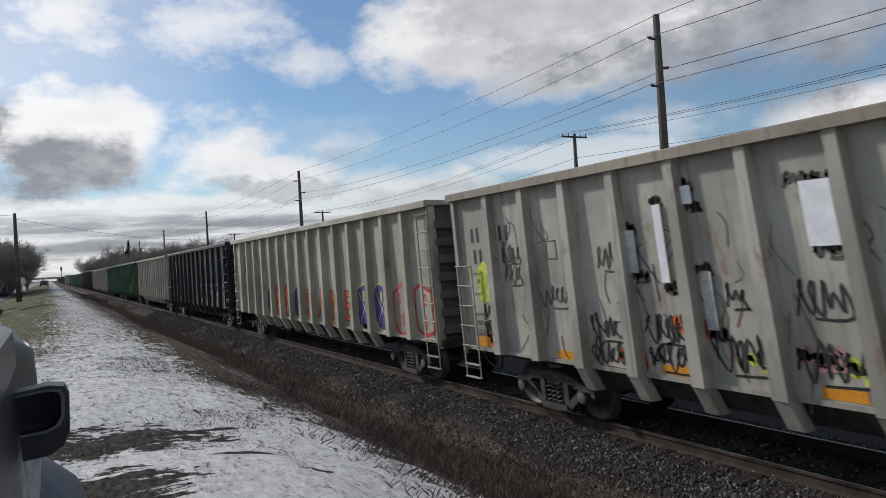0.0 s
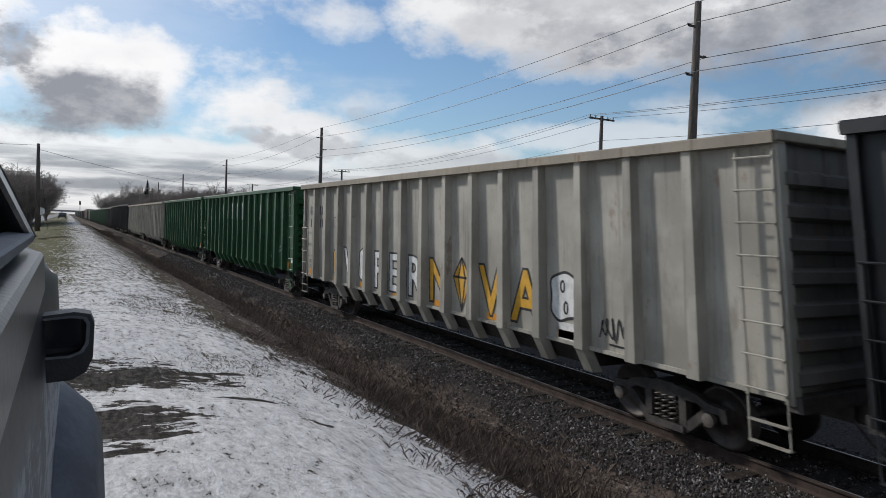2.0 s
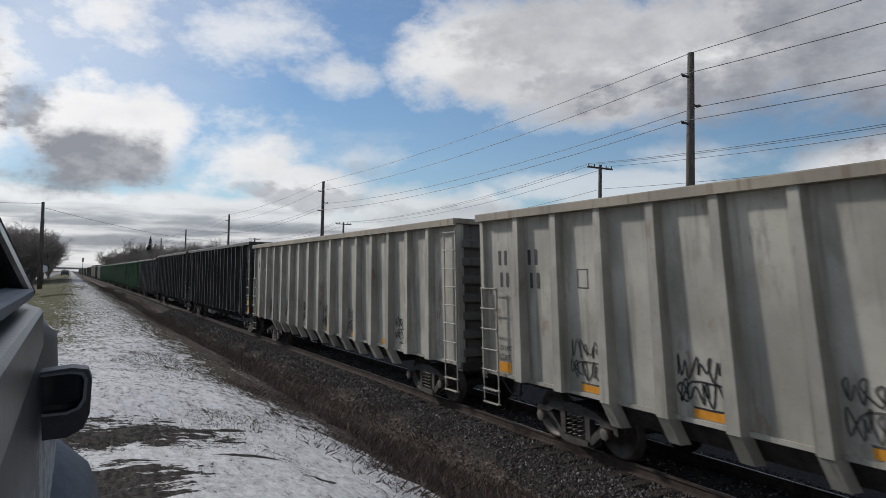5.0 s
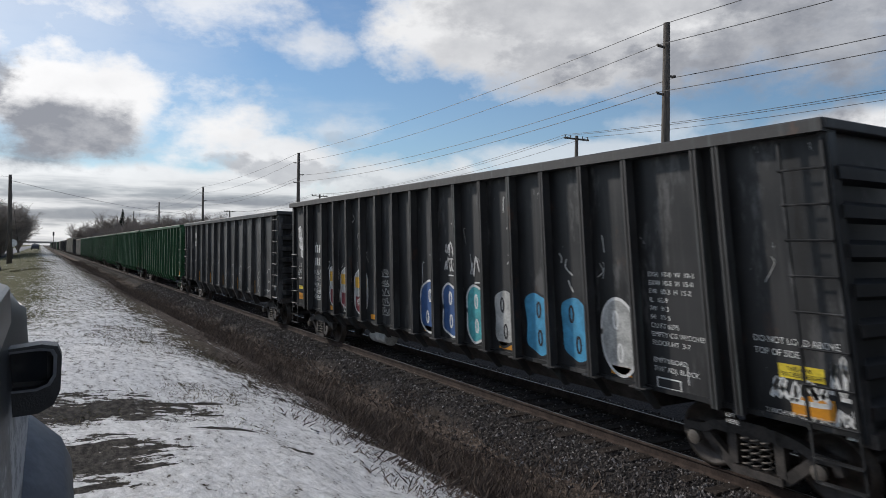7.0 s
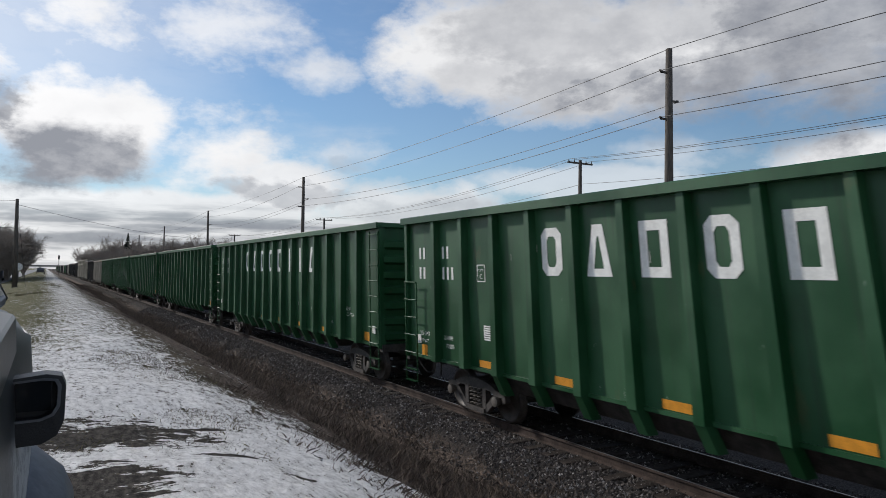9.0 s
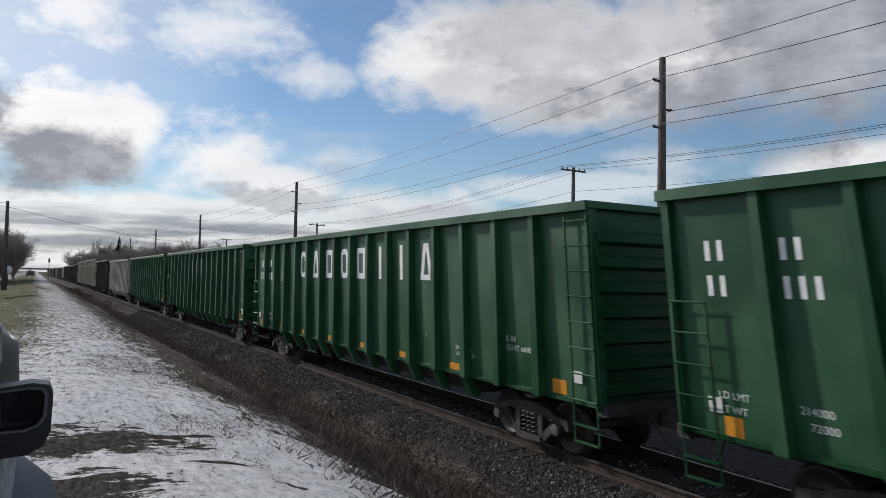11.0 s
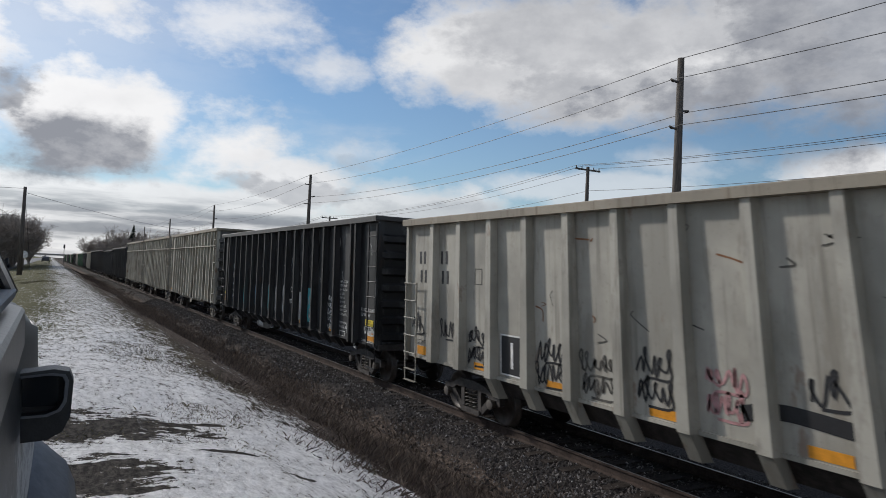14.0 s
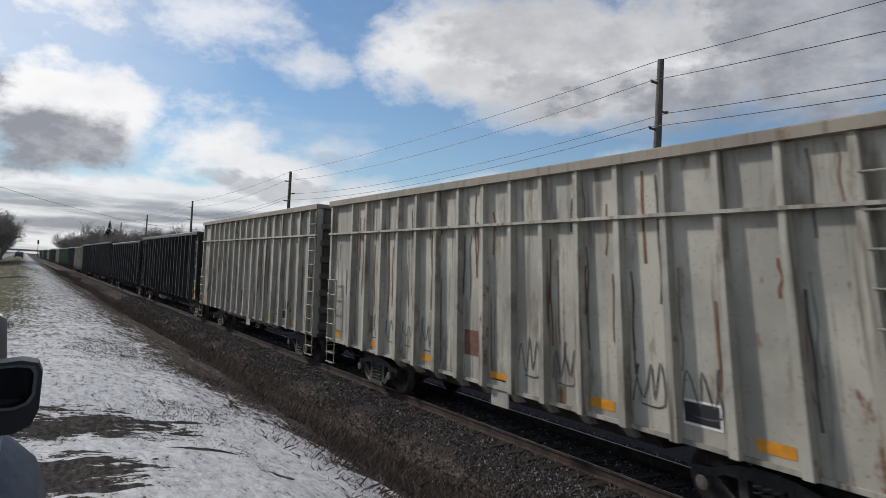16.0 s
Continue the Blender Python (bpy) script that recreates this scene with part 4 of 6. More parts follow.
for kind, r, l in LINE:
    mid = (r + l) / 2 + SHIFT[kind]
    if kind not in _made:
        _made[kind] = car = make_car(kind)
        decorate_common(car, kind)
        car.matrix_basis = pose(MID, mid, 0)
    else:
        car = copy_thing(_made[kind], pose(MID, mid, 0))
    CARS.append((car, mid, kind))


def decorate():
    """What sets single cars apart: graffiti, patches, scratches."""
    rng = random.Random(3)
    faded = {}
    # scraped light grey car with patched walls
    car, _, kind = CARS[0]
    x = wall_x(kind)
    for y, z, w, h, mat in ((1.55, 3.35, 0.38, 0.78, BARE), (4.0, 3.1, 0.15, 1.15, BARE), (3.42, 3.76, 0.17, 0.26, BARE), (3.3, 2.28, 0.18, 0.80, CHALK), (4.62, 3.0, 0.22, 0.66, CHALK)):
        patch(car, x - 0.04, "patch_plate", y, z, w, h, mat, "bright bare metal patch plate", 0.012)
        for e in (-1, 1):
            scrawl(car, x, y + e * w * 0.3, z + e * h * 0.56, w * 1.5, 0.16, SMUDGE, int(z * 100) + e, 0.05, 6, "torn dark edge of the wall")
    for k in range(60):
        y = rng.uniform(0.8, 8.3)
        z = rng.uniform(1.5, 4.0)
        bm = bmesh.new()
        ribbon(bm, curve_through([(y, z), (y + rng.uniform(-0.2, 0.1), z - rng.uniform(0.1, 0.3)), (y + rng.uniform(-0.3, 0.2), z - rng.uniform(0.3, 0.7))]), rng.uniform(0.01, 0.028), x - 0.003)
        part("scratch", bm, plain_rust if k % 4 == 0 else SMUDGE, car, "dark scratch")
    bubble(car, x, 8.9, 2.5, 0.42, 0.85, LIME, LIME, 9, "lime spray patch", 0)
    for k, (y, z, w, h, mat) in enumerate(((8.75, 1.75, 0.5, 0.7, BLACK_INK), (7.85, 2.9, 0.5, 0.8, SMUDGE), (6.6, 2.3, 0.6, 0.4, SMUDGE), (5.35, 1.6, 0.8, 0.8, BLACK_INK), (4.15, 1.65, 0.8, 0.8, BLACK_INK), (2.95, 1.6, 0.8, 0.5, BLACK_INK),
                                             (1.75, 1.62, 0.8, 0.5, BLACK_INK), (2.9, 2.35, 0.3, 0.3, BLACK_INK), (1.75, 2.35, 0.6, 0.4, BLACK_INK), (5.2, 2.95, 0.5, 0.4, SMUDGE))):
        scrawl(car, x, y, z, w, h, mat, 100 + k, 0.035)
    for k, (y, z, mat) in enumerate(((4.95, 1.35, ORANGE), (3.7, 1.9, ORANGE), (2.6, 1.55, LIME), (1.35, 1.55, LIME), (1.9, 1.65, PINK), (8.7, 1.35, ORANGE))):
        scrawl(car, x + 0.002, y, z, 0.5, 0.22, mat, 150 + k, 0.09, 6, "faded spray smear")
    # cream car: bright blocks of graffiti
    car, _, kind = CARS[1]
    x = wall_x(kind)
    scrawl(car, x, 8.8, 1.95, 0.6, 0.8, BLACK_INK, 1)
    for k in range(3):
        scrawl(car, x, 7.55, 1.95 - 0.22 * k, 0.75, 0.16, RED if k < 1 else BLACK_INK, 5 + k, 0.03, 10)
    words(car, x, "HENCE", 7.95, 2.2, 0.2, RED, "graffiti", "red hand lettering", 0.012, 0.85)
    words(car, x, "BELIEVE", 7.95, 1.24, 0.2, BLACK_INK, "graffiti", "black hand lettering", 0.012, 0.8)
    for k, y in enumerate((6.35, 5.15, -7.8, -9.05)):
        bubble(car, x, y, 1.8, 0.9, 1.25, CREAM, RED, 20 + k, rim=0.085)
    for k, y in enumerate((4.15, 0.6)):
        bubble(car, x, y, 1.75, 0.95, 1.05, PURPLE, BLACK_INK, 30 + k, holes=0)
        for j in range(3):
            scrawl(car, x - 0.006, y, 2.05 - 0.27 * j, 0.6, 0.14, BLACK_INK, 40 + 3 * k + j, 0.022, 9)
    for k, y in enumerate((3.0, 1.8)):
        bubble(car, x, y, 1.8, 0.98, 1.25, ORANGE, BLACK_INK, 50 + k)
        bm = bmesh.new()
        ribbon(bm, [(y + 0.33, 1.35), (y - 0.33, 2.15)], 0.035, x - 0.008)
        ribbon(bm, [(y - 0.33, 1.3), (y + 0.3, 2.1)], 0.035, x - 0.009)
        part("graffiti", bm, SPRAY_WHITE, car, "white crossed strokes")
    for letter, y in zip("SANE", (-0.22, -1.42, -2.65, -3.85)):
        words(car, x, letter, y, 1.35, 0.92, BLACK_INK, "graffiti", "orange block letter with black edge", 0.05)
        words(car, x - 0.003, letter, y, 1.35, 0.92, ORANGE, "graffiti", "orange block letter with black edge", 0.012)
    for k, y in enumerate((-5.4, -6.6)):
        bubble(car, x, y, 1.8, 1.0, 1.3, PURPLE, LIME, 60 + k, holes=0)
        bm = bmesh.new()
        ribbon(bm, [(y + 0.33, 1.35), (y - 0.33, 2.2)], 0.03, x - 0.008)
        ribbon(bm, [(y - 0.33, 1.35), (y + 0.33, 2.2)], 0.03, x - 0.009)
        part("graffiti", bm, SPRAY_WHITE, car, "white crossed strokes")
        patch(car, x - 0.008, "graffiti", y, 2.1, 0.1, 0.3, LIME, "lime spray mark", 0.002)
    # black car with tall white tags
    car, _, kind = CARS[2]
    x = wall_x(kind)
    for k, y in enumerate((8.1, 6.55)):
        scrawl(car, x, y, 1.75, 0.8, 0.9, SPRAY_WHITE, 200 + k, 0.035, 8, "tall white scrawled tag")
    for k, y in enumerate((-0.75, -2.2, -3.7, -5.1, -6.55, -8.05)):
        throw_up(car, x, y, 1.72, 1.05, 1.15, SPRAY_WHITE, k)
    for k in range(40):
        patch(car, x, "scrape", rng.choice((0.75, 0.2, 3.6)) + rng.uniform(-0.25, 0.25), rng.uniform(1.6, 3.9), rng.uniform(0.01, 0.05), rng.uniform(0.05, 0.25), CHALK, "pale scrape mark", 0.002)
    # grey car with black-edged white and yellow letters
    car, _, kind = CARS[3]
    x = wall_x(kind)
    for letter, y, mat in (("V", 5.25, SPRAY_WHITE), ("P", 2.85, SPRAY_WHITE), ("E", 1.8, SPRAY_WHITE), ("R", 0.6, SPRAY_WHITE), ("N", -0.6, GOLD), ("V", -3.0, GOLD), ("A", -4.2, GOLD)):
        words(car, x, letter, y + 0.42, 1.3, 1.05, BLACK_INK, "graffiti", "block letter with thick black edge", 0.07)
        words(car, x - 0.003, letter, y + 0.42, 1.3, 1.05, mat, "graffiti", "block letter with thick black edge", 0.02)
    bubble(car, x, 6.4, 1.8, 0.6, 0.9, GOLD, BLACK_INK, 80)
    bubble(car, x, 4.05, 1.85, 0.7, 1.0, SPRAY_WHITE, BLACK_INK, 81)
    bubble(car, x, -5.4, 1.9, 0.75, 0.85, SPRAY_WHITE, BLACK_INK, 82)
    bm = bmesh.new()
    bm.faces.new([bm.verts.new((x - 0.003, -1.8 + a, 1.8 + b)) for a, b in ((0, 0.6), (-0.38, 0.15), (0, -0.6), (0.38, 0.15))])
    gem = part("graffiti", bm, GOLD, car, "yellow faceted diamond shape")
    bm = bmesh.new()
    for line in ([(-1.8, 2.4), (-2.18, 1.95), (-1.8, 1.2), (-1.42, 1.95), (-1.8, 2.4)], [(-2.18, 1.95), (-1.42, 1.95)], [(-1.8, 2.4), (-1.95, 1.95), (-1.8, 1.2)], [(-1.8, 2.4), (-1.65, 1.95), (-1.8, 1.2)]):
        ribbon(bm, line, 0.05, x - 0.006)
    part("graffiti_outline", bm, BLACK_INK, gem)
    for k, y in enumerate((5.0, 3.6, 2.35, 1.15, 0.05, -1.15, -2.4, -3.6, -4.8, -7.2)):
        scrawl(car, x - 0.004, y, 1.65, 0.18, 0.75, BLACK_INK, 300 + k, 0.028, 8)
    patch(car, x, "data_panel", -5.5, 1.3, 0.5, 0.3, SPRAY_WHITE, "white data panel")
    scrawl(car, x, -6.7, 1.5, 0.7, 0.4, BLACK_INK, 320)
    # plainer grey cars
    for i, seed in ((6, 400), (7, 420)):
        car, _, kind = CARS[i]
        for k, y in enumerate((6.6, 4.2, 1.8, -0.6, -3.0, -6.6)):
            scrawl(car, wall_x(kind), y, 1.7, 0.8, 0.7, BLACK_INK if k % 2 else SMUDGE, seed + k, 0.03)
    # weathered car: grey bubble letters, pale panels with lettering
    car, _, kind = CARS[8]
    x = wall_x(kind)
    for k, y in enumerate((5.05, 4.04, 3.03, 2.02, 1.01)):
        bubble(car, x, y, 1.8, 0.72, 1.05, CHALK, SMUDGE, 500 + k)
    for k, (y, lines) in enumerate(((6.07, ("WISH", "YOU", "WERE", "HERE")), (0.0, ("HELLO", "FROM", "THE", "OTHER")))):
        bubble(car, x, y, 1.85, 0.8, 1.2, PALE_YELLOW, BLACK_INK, 520 + k, holes=0)
        for j, line in enumerate(lines):
            words(car, x - 0.004, line, y + 0.33, 2.1 - 0.25 * j, 0.16, BLACK_INK, "graffiti", "black lettering", 0.006)
    patch(car, x, "graffiti", -1.01, 1.7, 0.72, 1.05, CHALK, "pale painted block with a red edge")
    frame_shape(car, x - 0.004, -1.01, 1.7, 0.76, 1.09, 0.07, DARK_RED, "graffiti_outline", "red spray edge")
    scrawl(car, x - 0.004, -1.01, 1.7, 0.45, 0.7, PINK, 530, 0.04)
    scrawl(car, x - 0.004, -2.02, 1.7, 0.6, 0.8, PINK, 531, 0.04)
    for k, y in enumerate((-3.03, -4.04, -5.05, -6.07)):
        bubble(car, x, y, 1.75, 0.74, 1.05, CHALK, SPRAY_WHITE, 550 + k, "chalky white graffiti shape", 1 + k % 2, 0.04)
    scrawl(car, x, 8.9, 2.4, 0.6, 0.9, CHALK, 540)
    scrawl(car, x, 7.2, 3.4, 0.7, 0.6, CHALK, 541)
    scrawl(car, x, 7.2, 2.0, 0.6, 0.5, SPRAY_WHITE, 542)
    # weathered car: blue shapes
    car, _, kind = CARS[9]
    x = wall_x(kind)
    for k, (y, mat) in enumerate(((0.0, DEEP_BLUE), (-1.02, DEEP_BLUE), (-2.03, TEAL), (-3.04, CHALK), (-4.05, BLUE), (-5.06, BLUE), (-6.07, CHALK))):
        bubble(car, x, y, 1.75, 0.74, 1.15, mat, SPRAY_WHITE if k < 3 else (BLACK_INK if k < 6 else SPRAY_WHITE), 600 + k)
    # three fat shapes striped yellow, grey and dark red inside a white line
    for k, (y, z) in enumerate(((5.95, 1.95), (5.0, 1.9), (3.9, 1.85))):
        wide = 0.72 + 0.06 * k
        bubble(car, x, y, z, wide + 0.12, 1.3, CHALK, SPRAY_WHITE, 640 + k, "striped rounded graffiti shape", 1, 0.035)
        patch(car, x - 0.0032, "graffiti", y, z + 0.25, wide - 0.06, 0.3, GOLD, "yellow spray band", 0.001)
        patch(car, x - 0.0032, "graffiti", y, z - 0.36, wide - 0.12, 0.42, DARK_RED, "dark red spray band", 0.001)
    scrawl(car, x - 0.006, 4.9, 1.3, 0.5, 0.25, SPRAY_WHITE, 620, 0.03)
    scrawl(car, x - 0.006, 3.85, 1.55, 0.5, 0.25, SPRAY_WHITE, 621, 0.03)
    for k in range(5):
        scrawl(car, x, 2.5, 2.45 - 0.25 * k, 0.75, 0.17, CHALK, 622 + k, 0.028)
        scrawl(car, x, 7.4, 2.3 - 0.2 * k, 0.6, 0.16, CHALK, 652 + k, 0.02)
    for k, z in enumerate((3.6, 3.25, 2.95)):
        bubble(car, x, 9.15 - 0.12 * k, z, 0.3, 0.42, CHALK, SPRAY_WHITE, 660 + k, "pale sprayed blot", 1, 0.03)
    scrawl(car, x, -1.05, 2.9, 0.5, 0.7, SPRAY_WHITE, 630, 0.03)
    scrawl(car, x, -2.1, 2.7, 0.5, 0.5, SPRAY_WHITE, 631, 0.03)
    scrawl(car, x, 9.2, 2.3, 0.4, 0.45, SPRAY_WHITE, 632, 0.03)
    scrawl(car, x, -8.95, 1.45, 0.62, 0.22, SPRAY_WHITE, 633, 0.06, 8)
    scrawl(car, x, -9.5, 1.75, 0.3, 0.5, SPRAY_WHITE, 634, 0.05, 5)
    scrawl(car, x, -9.5, 1.2, 0.28, 0.28, SPRAY_WHITE, 635, 0.05, 5)
    # black car with thin looping outlines
    car, _, kind = CARS[10]
    x = wall_x(kind)
    for ob in car.children_recursive:
        if ob.type == "MESH" and ob.data.materials[0] == BLACK:
            if ob.data not in faded:
                faded[ob.data] = ob.data.copy()
                faded[ob.data].materials[0] = FADED
            ob.data = faded[ob.data]
    for k in range(11):
        loop_outline(car, x, 6.57 - 1.46 * k, 1.75 - 0.012 * k, 0.62 + 0.02 * k, 0.95, CHALK, k)
    patch(car, x, "data_panel", 3.5, 1.7, 0.3, 0.28, WHITE, "white printed data panel")
    # grey car after the green ones
    car, _, kind = CARS[17]
    x = wall_x(kind)
    for k, (y, z, w, h, mat) in enumerate(((9.3, 1.95, 0.5, 0.5, BLACK_INK), (7.8, 1.9, 0.75, 0.4, BLACK_INK), (6.6, 1.65, 0.7, 0.75, BLACK_INK), (4.2, 1.65, 0.8, 0.85, BLACK_INK), (3.05, 1.6, 0.7, 0.7, SMUDGE),
                                             (1.85, 1.75, 0.6, 0.8, BLACK_INK), (0.65, 1.75, 0.6, 0.7, PINK), (-0.75, 2.0, 0.45, 0.4, BLACK_INK), (-1.95, 1.95, 0.5, 0.4, BLACK_INK), (-3.1, 1.9, 0.6, 0.4, CHALK), (-4.4, 2.0, 0.55, 0.4, BLACK_INK))):
        scrawl(car, x, y, z, w, h, mat, 800 + k, 0.04)
    patch(car, x, "graffiti", 5.4, 1.6, 0.72, 0.75, BLACK_INK, "black painted block")
    frame_shape(car, x - 0.004, 5.4, 1.6, 0.76, 0.79, 0.03, SPRAY_WHITE, "graffiti_outline")
    patch(car, x - 0.004, "graffiti", 5.4, 1.6, 0.08, 0.5, SPRAY_WHITE, "white upright stroke")
    for k, y in enumerate((-6.55, -7.75)):
        bubble(car, x, y, 1.75, 0.85, 1.0, MINT, BLACK_INK, 820 + k)
    bm = bmesh.new()
    ribbon(bm, curve_through([(0.4, 1.5), (-0.2, 1.62), (-1.4, 1.55), (-3.4, 1.52), (-4.6, 1.5), (-5.8, 1.68)]), 0.2, x - 0.004)
    part("graffiti", bm, BLACK_INK, car, "long black spray stroke")
    words(car, x, "BELIEVE", -4.95, 1.16, 0.2, BLACK_INK, "graffiti", "black hand lettering", 0.01)
    patch(car, x, "data_panel", -5.4, 1.43, 0.5, 0.22, BLACK_INK, "black data panel")
    for k in range(26):
        y, z = rng.uniform(-9, 7), rng.uniform(1.8, 4.0)
        bm = bmesh.new()
        ribbon(bm, curve_through([(y, z), (y + rng.uniform(-0.3, 0.2), z - rng.uniform(0.02, 0.1)), (y + rng.uniform(-0.5, 0.2), z - rng.uniform(0.0, 0.3))]), rng.uniform(0.012, 0.03), x - 0.003)
        part("scratch", bm, plain_rust if k % 3 == 0 else SMUDGE, car, "rusty scratch")
    # weathered car with faded white and teal lettering
    car, _, kind = CARS[18]
    x = wall_x(kind)
    for k, y in enumerate((5.0, 3.95, 3.03, 2.02, 1.01, 0.0, -1.01)):
        bubble(car, x, y, 1.85, 0.84 if k < 2 else 0.62, 1.4 if k < 2 else 1.2, TEAL if k in (0, 1, 4) else (BLUE if k == 2 else CHALK), BLACK_INK if k < 2 else CHALK, 900 + k, rim=0.022)
    bubble(car, x, 6.07, 1.85, 0.62, 1.0, DEEP_BLUE, BLUE, 940, "blue sprayed patch with lettering", 0, 0.03)
    for j, line in enumerate(("WISH", "YOU", "WERE", "HERE")):
        words(car, x - 0.006, line, 6.32, 2.08 - 0.21 * j, 0.14, BLACK_INK, "graffiti", "black lettering", 0.008, 0.8)
    for k in range(3):
        scrawl(car, x, 7.2, 2.2 - 0.27 * k, 0.75, 0.2, SPRAY_WHITE, 942 + k, 0.045)
    for k in range(8):
        scrawl(car, x, 9.0, 3.0 - 0.1 * k, 0.5, 0.06, SMUDGE, 950 + k, 0.015)
    words(car, x, "OLD", -1.7, 2.2, 0.22, SPRAY_WHITE, "graffiti", "white hand lettering", 0.008)
    words(car, x, "SCHOOL", -1.62, 1.8, 0.15, SPRAY_WHITE, "graffiti", "white hand lettering", 0.006)
    patch(car, x, "graffiti", -3.03, 1.75, 0.62, 1.0, CHALK, "faded painted block")
    patch(car, x, "graffiti", -4.04, 1.85, 0.72, 1.15, TEAL, "faded teal block")
    scrawl(car, x - 0.004, -4.04, 1.8, 0.5, 0.9, CHALK, 912, 0.05)
    for k in range(5):
        scrawl(car, x, -6.07, 2.2 - 0.22 * k, 0.7, 0.15, SPRAY_WHITE, 920 + k, 0.03, 9)
    scrawl(car, x, -9.0, 1.45, 0.6, 0.2, SPRAY_WHITE, 930, 0.05, 8)
    for i in (8, 9, 18):
        car, _, kind = CARS[i]
        for k in range(34):
            y, z = rng.uniform(-9, 9), rng.uniform(2.3, 4.3)
            bm = bmesh.new()
            ribbon(bm, curve_through([(y, z), (y + rng.uniform(-0.12, 0.12), z - rng.uniform(0.04, 0.15)), (y + rng.uniform(-0.15, 0.15), z - rng.uniform(0.15, 0.4))]), rng.uniform(0.01, 0.035), wall_x(kind) - 0.003)
            part("scrape", bm, CHALK, car, "pale scrape mark")
    # pale tall cars
    for i, seed in ((19, 1000), (20, 1020), (21, 1040)):
        car, _, kind = CARS[i]
        x = wall_x(kind)
        for k, y in enumerate((5.0, 4.1, 3.2, 2.3, -1.3, -2.2, -4.0, -4.9)):
            scrawl(car, x, y, 1.75, 0.55, 0.6, SMUDGE, seed + k, 0.025, 7, "faint grey tag")
        if i == 19:
            for k, y in enumerate((-1.75, -2.7)):
                scrawl(car, x - 0.004, y, 1.65, 0.7, 0.5, BLACK_INK, seed + 20 + k, 0.05, 8, "black scrawled tag")
            for k, y in enumerate((1.3, 0.3, -3.4)):
                scrawl(car, x - 0.004, y, 1.6, 0.8, 0.6, BLUE, seed + 10 + k, 0.05, 8, "blue scrawled tag")


decorate()

# ---- poles and wires ----
def pole_thing(name, x, y, top, label, arms, radius=0.17, base=None, lean=(0, 0)):
    z0 = land(x) - 0.3 if base is None else base
    bm = bmesh.new()
    tube(bm, (0, 0, 0), (lean[0], lean[1], top - z0), radius * 1.35, radius * 0.75, 12)
    ob = thing(name, finish(name, bm, POLE_WOOD, True), label, "utility pole", "poles along the railway", pose(x, y, z0))
    for dz, side in arms:
        bm = bmesh.new()
        z = top - z0 - dz
        if side == 0:
            box(bm, -1.25, 1.25, -0.06, 0.06, z - 0.06, z + 0.06)
            for k in (-1.15, -0.6, 0.6, 1.15):
                tube(bm, (k, 0, z + 0.06), (k, 0, z + 0.26), 0.045, 0.03, 8)
        else:
            box(bm, min(0, side * 0.55), max(0, side * 0.55), -0.04, 0.04, z - 0.04, z + 0.05)
            tube(bm, (side * 0.5, 0, z + 0.04), (side * 0.62, 0, z + 0.05), 0.06, 0.05, 8)
        part("crossarm", bm, POLE_WOOD, ob)
    return ob


P1X, P1Y, P1TOP, P1STEP = 16.59, 22.37, 13.72, 52.84
for k in range(-1, 9):
    pole_thing("tall_pole", P1X, P1Y + P1STEP * k, P1TOP, "tall slim wooden transmission pole with short insulator arms beside the railway", [(1.15, -1), (2.45, 1), (3.35, -1)] if k < 5 else [(1.5, -1)], 0.2)
T1 = [(27.61, 41.08, 12.03), (27.61, 98.3, 11.02), (27.61, 155, 11.0), (27.61, 212, 11.0), (27.61, -14, 12.0)]
for x, y, z in T1:
    pole_thing("crossarm_pole", x, y, z, "wooden utility pole with one crossarm behind the train", [(0.25, 0)], 0.17)


def wire(name, a, b, sag, r=0.016, label="black overhead wire strung between poles"):
    bm = bmesh.new()
    rings = []
    for k in range(15):
        u = k / 14
        p = Vector(a).lerp(Vector(b), u) - Vector((0, 0, sag * 4 * u * (1 - u)))
        rings.append([bm.verts.new(p + Vector((math.cos(q), 0, math.sin(q))) * r) for q in (0.5, 2.1, 3.7, 5.3)])
    for p, q in zip(rings, rings[1:]):
        for k in range(4):
            bm.faces.new((p[k], p[(k + 1) % 4], q[(k + 1) % 4], q[k]))
    thing(name, finish(name, bm, CABLE), label, "cable", "overhead wires")


for k in range(-1, 8):
    y0, y1 = P1Y + P1STEP * k, P1Y + P1STEP * (k + 1)
    for dx, dz in ((0.0, 0.0), (-0.6, 1.12), (0.6, 2.45), (-0.6, 3.3)):
        wire("overhead_wire", (P1X + dx, y0, P1TOP - dz), (P1X + dx, y1, P1TOP - dz), 0.8 if dz else 0.5)
_order = [T1[4], T1[0], T1[1], T1[2], T1[3]]
for p, q in zip(_order, _order[1:]):
    wire("overhead_wire", (p[0], p[1] - 0.2, p[2] - 1.9), (q[0], q[1] - 0.2, q[2] - 1.9), 0.9)
    for dx in (-1.15, -0.6, 1.15):
        wire("overhead_wire", (p[0] + dx, p[1], p[2]), (q[0] + dx, q[1], q[2]), 1.1)
pole_thing("roadside_pole", -10.79, 70.3, 9.09, "weathered wooden utility pole beside the road", [], 0.17, 0.9)

wire("guy_wire", (-10.79, 70.3, 8.9), (-10.0, 72.5, 1.2), 0.0, 0.012, "thin steel guy wire stayed to the roadside pole")
for z in (8.95, 6.6):
    wire("overhead_wire", (-10.79, 70.3, z), (-40, 66, z + 0.3), 0.5)
wire("overhead_wire", (-10.79, 70.3, 8.6), (27.6, 155, 10.2), 1.2, 0.02)

# ---- road and far things ----
ASPHALT = plain("wet_asphalt", (0.045, 0.046, 0.05), 0.55, 0.0, 0.3, 2.0, 0.2)


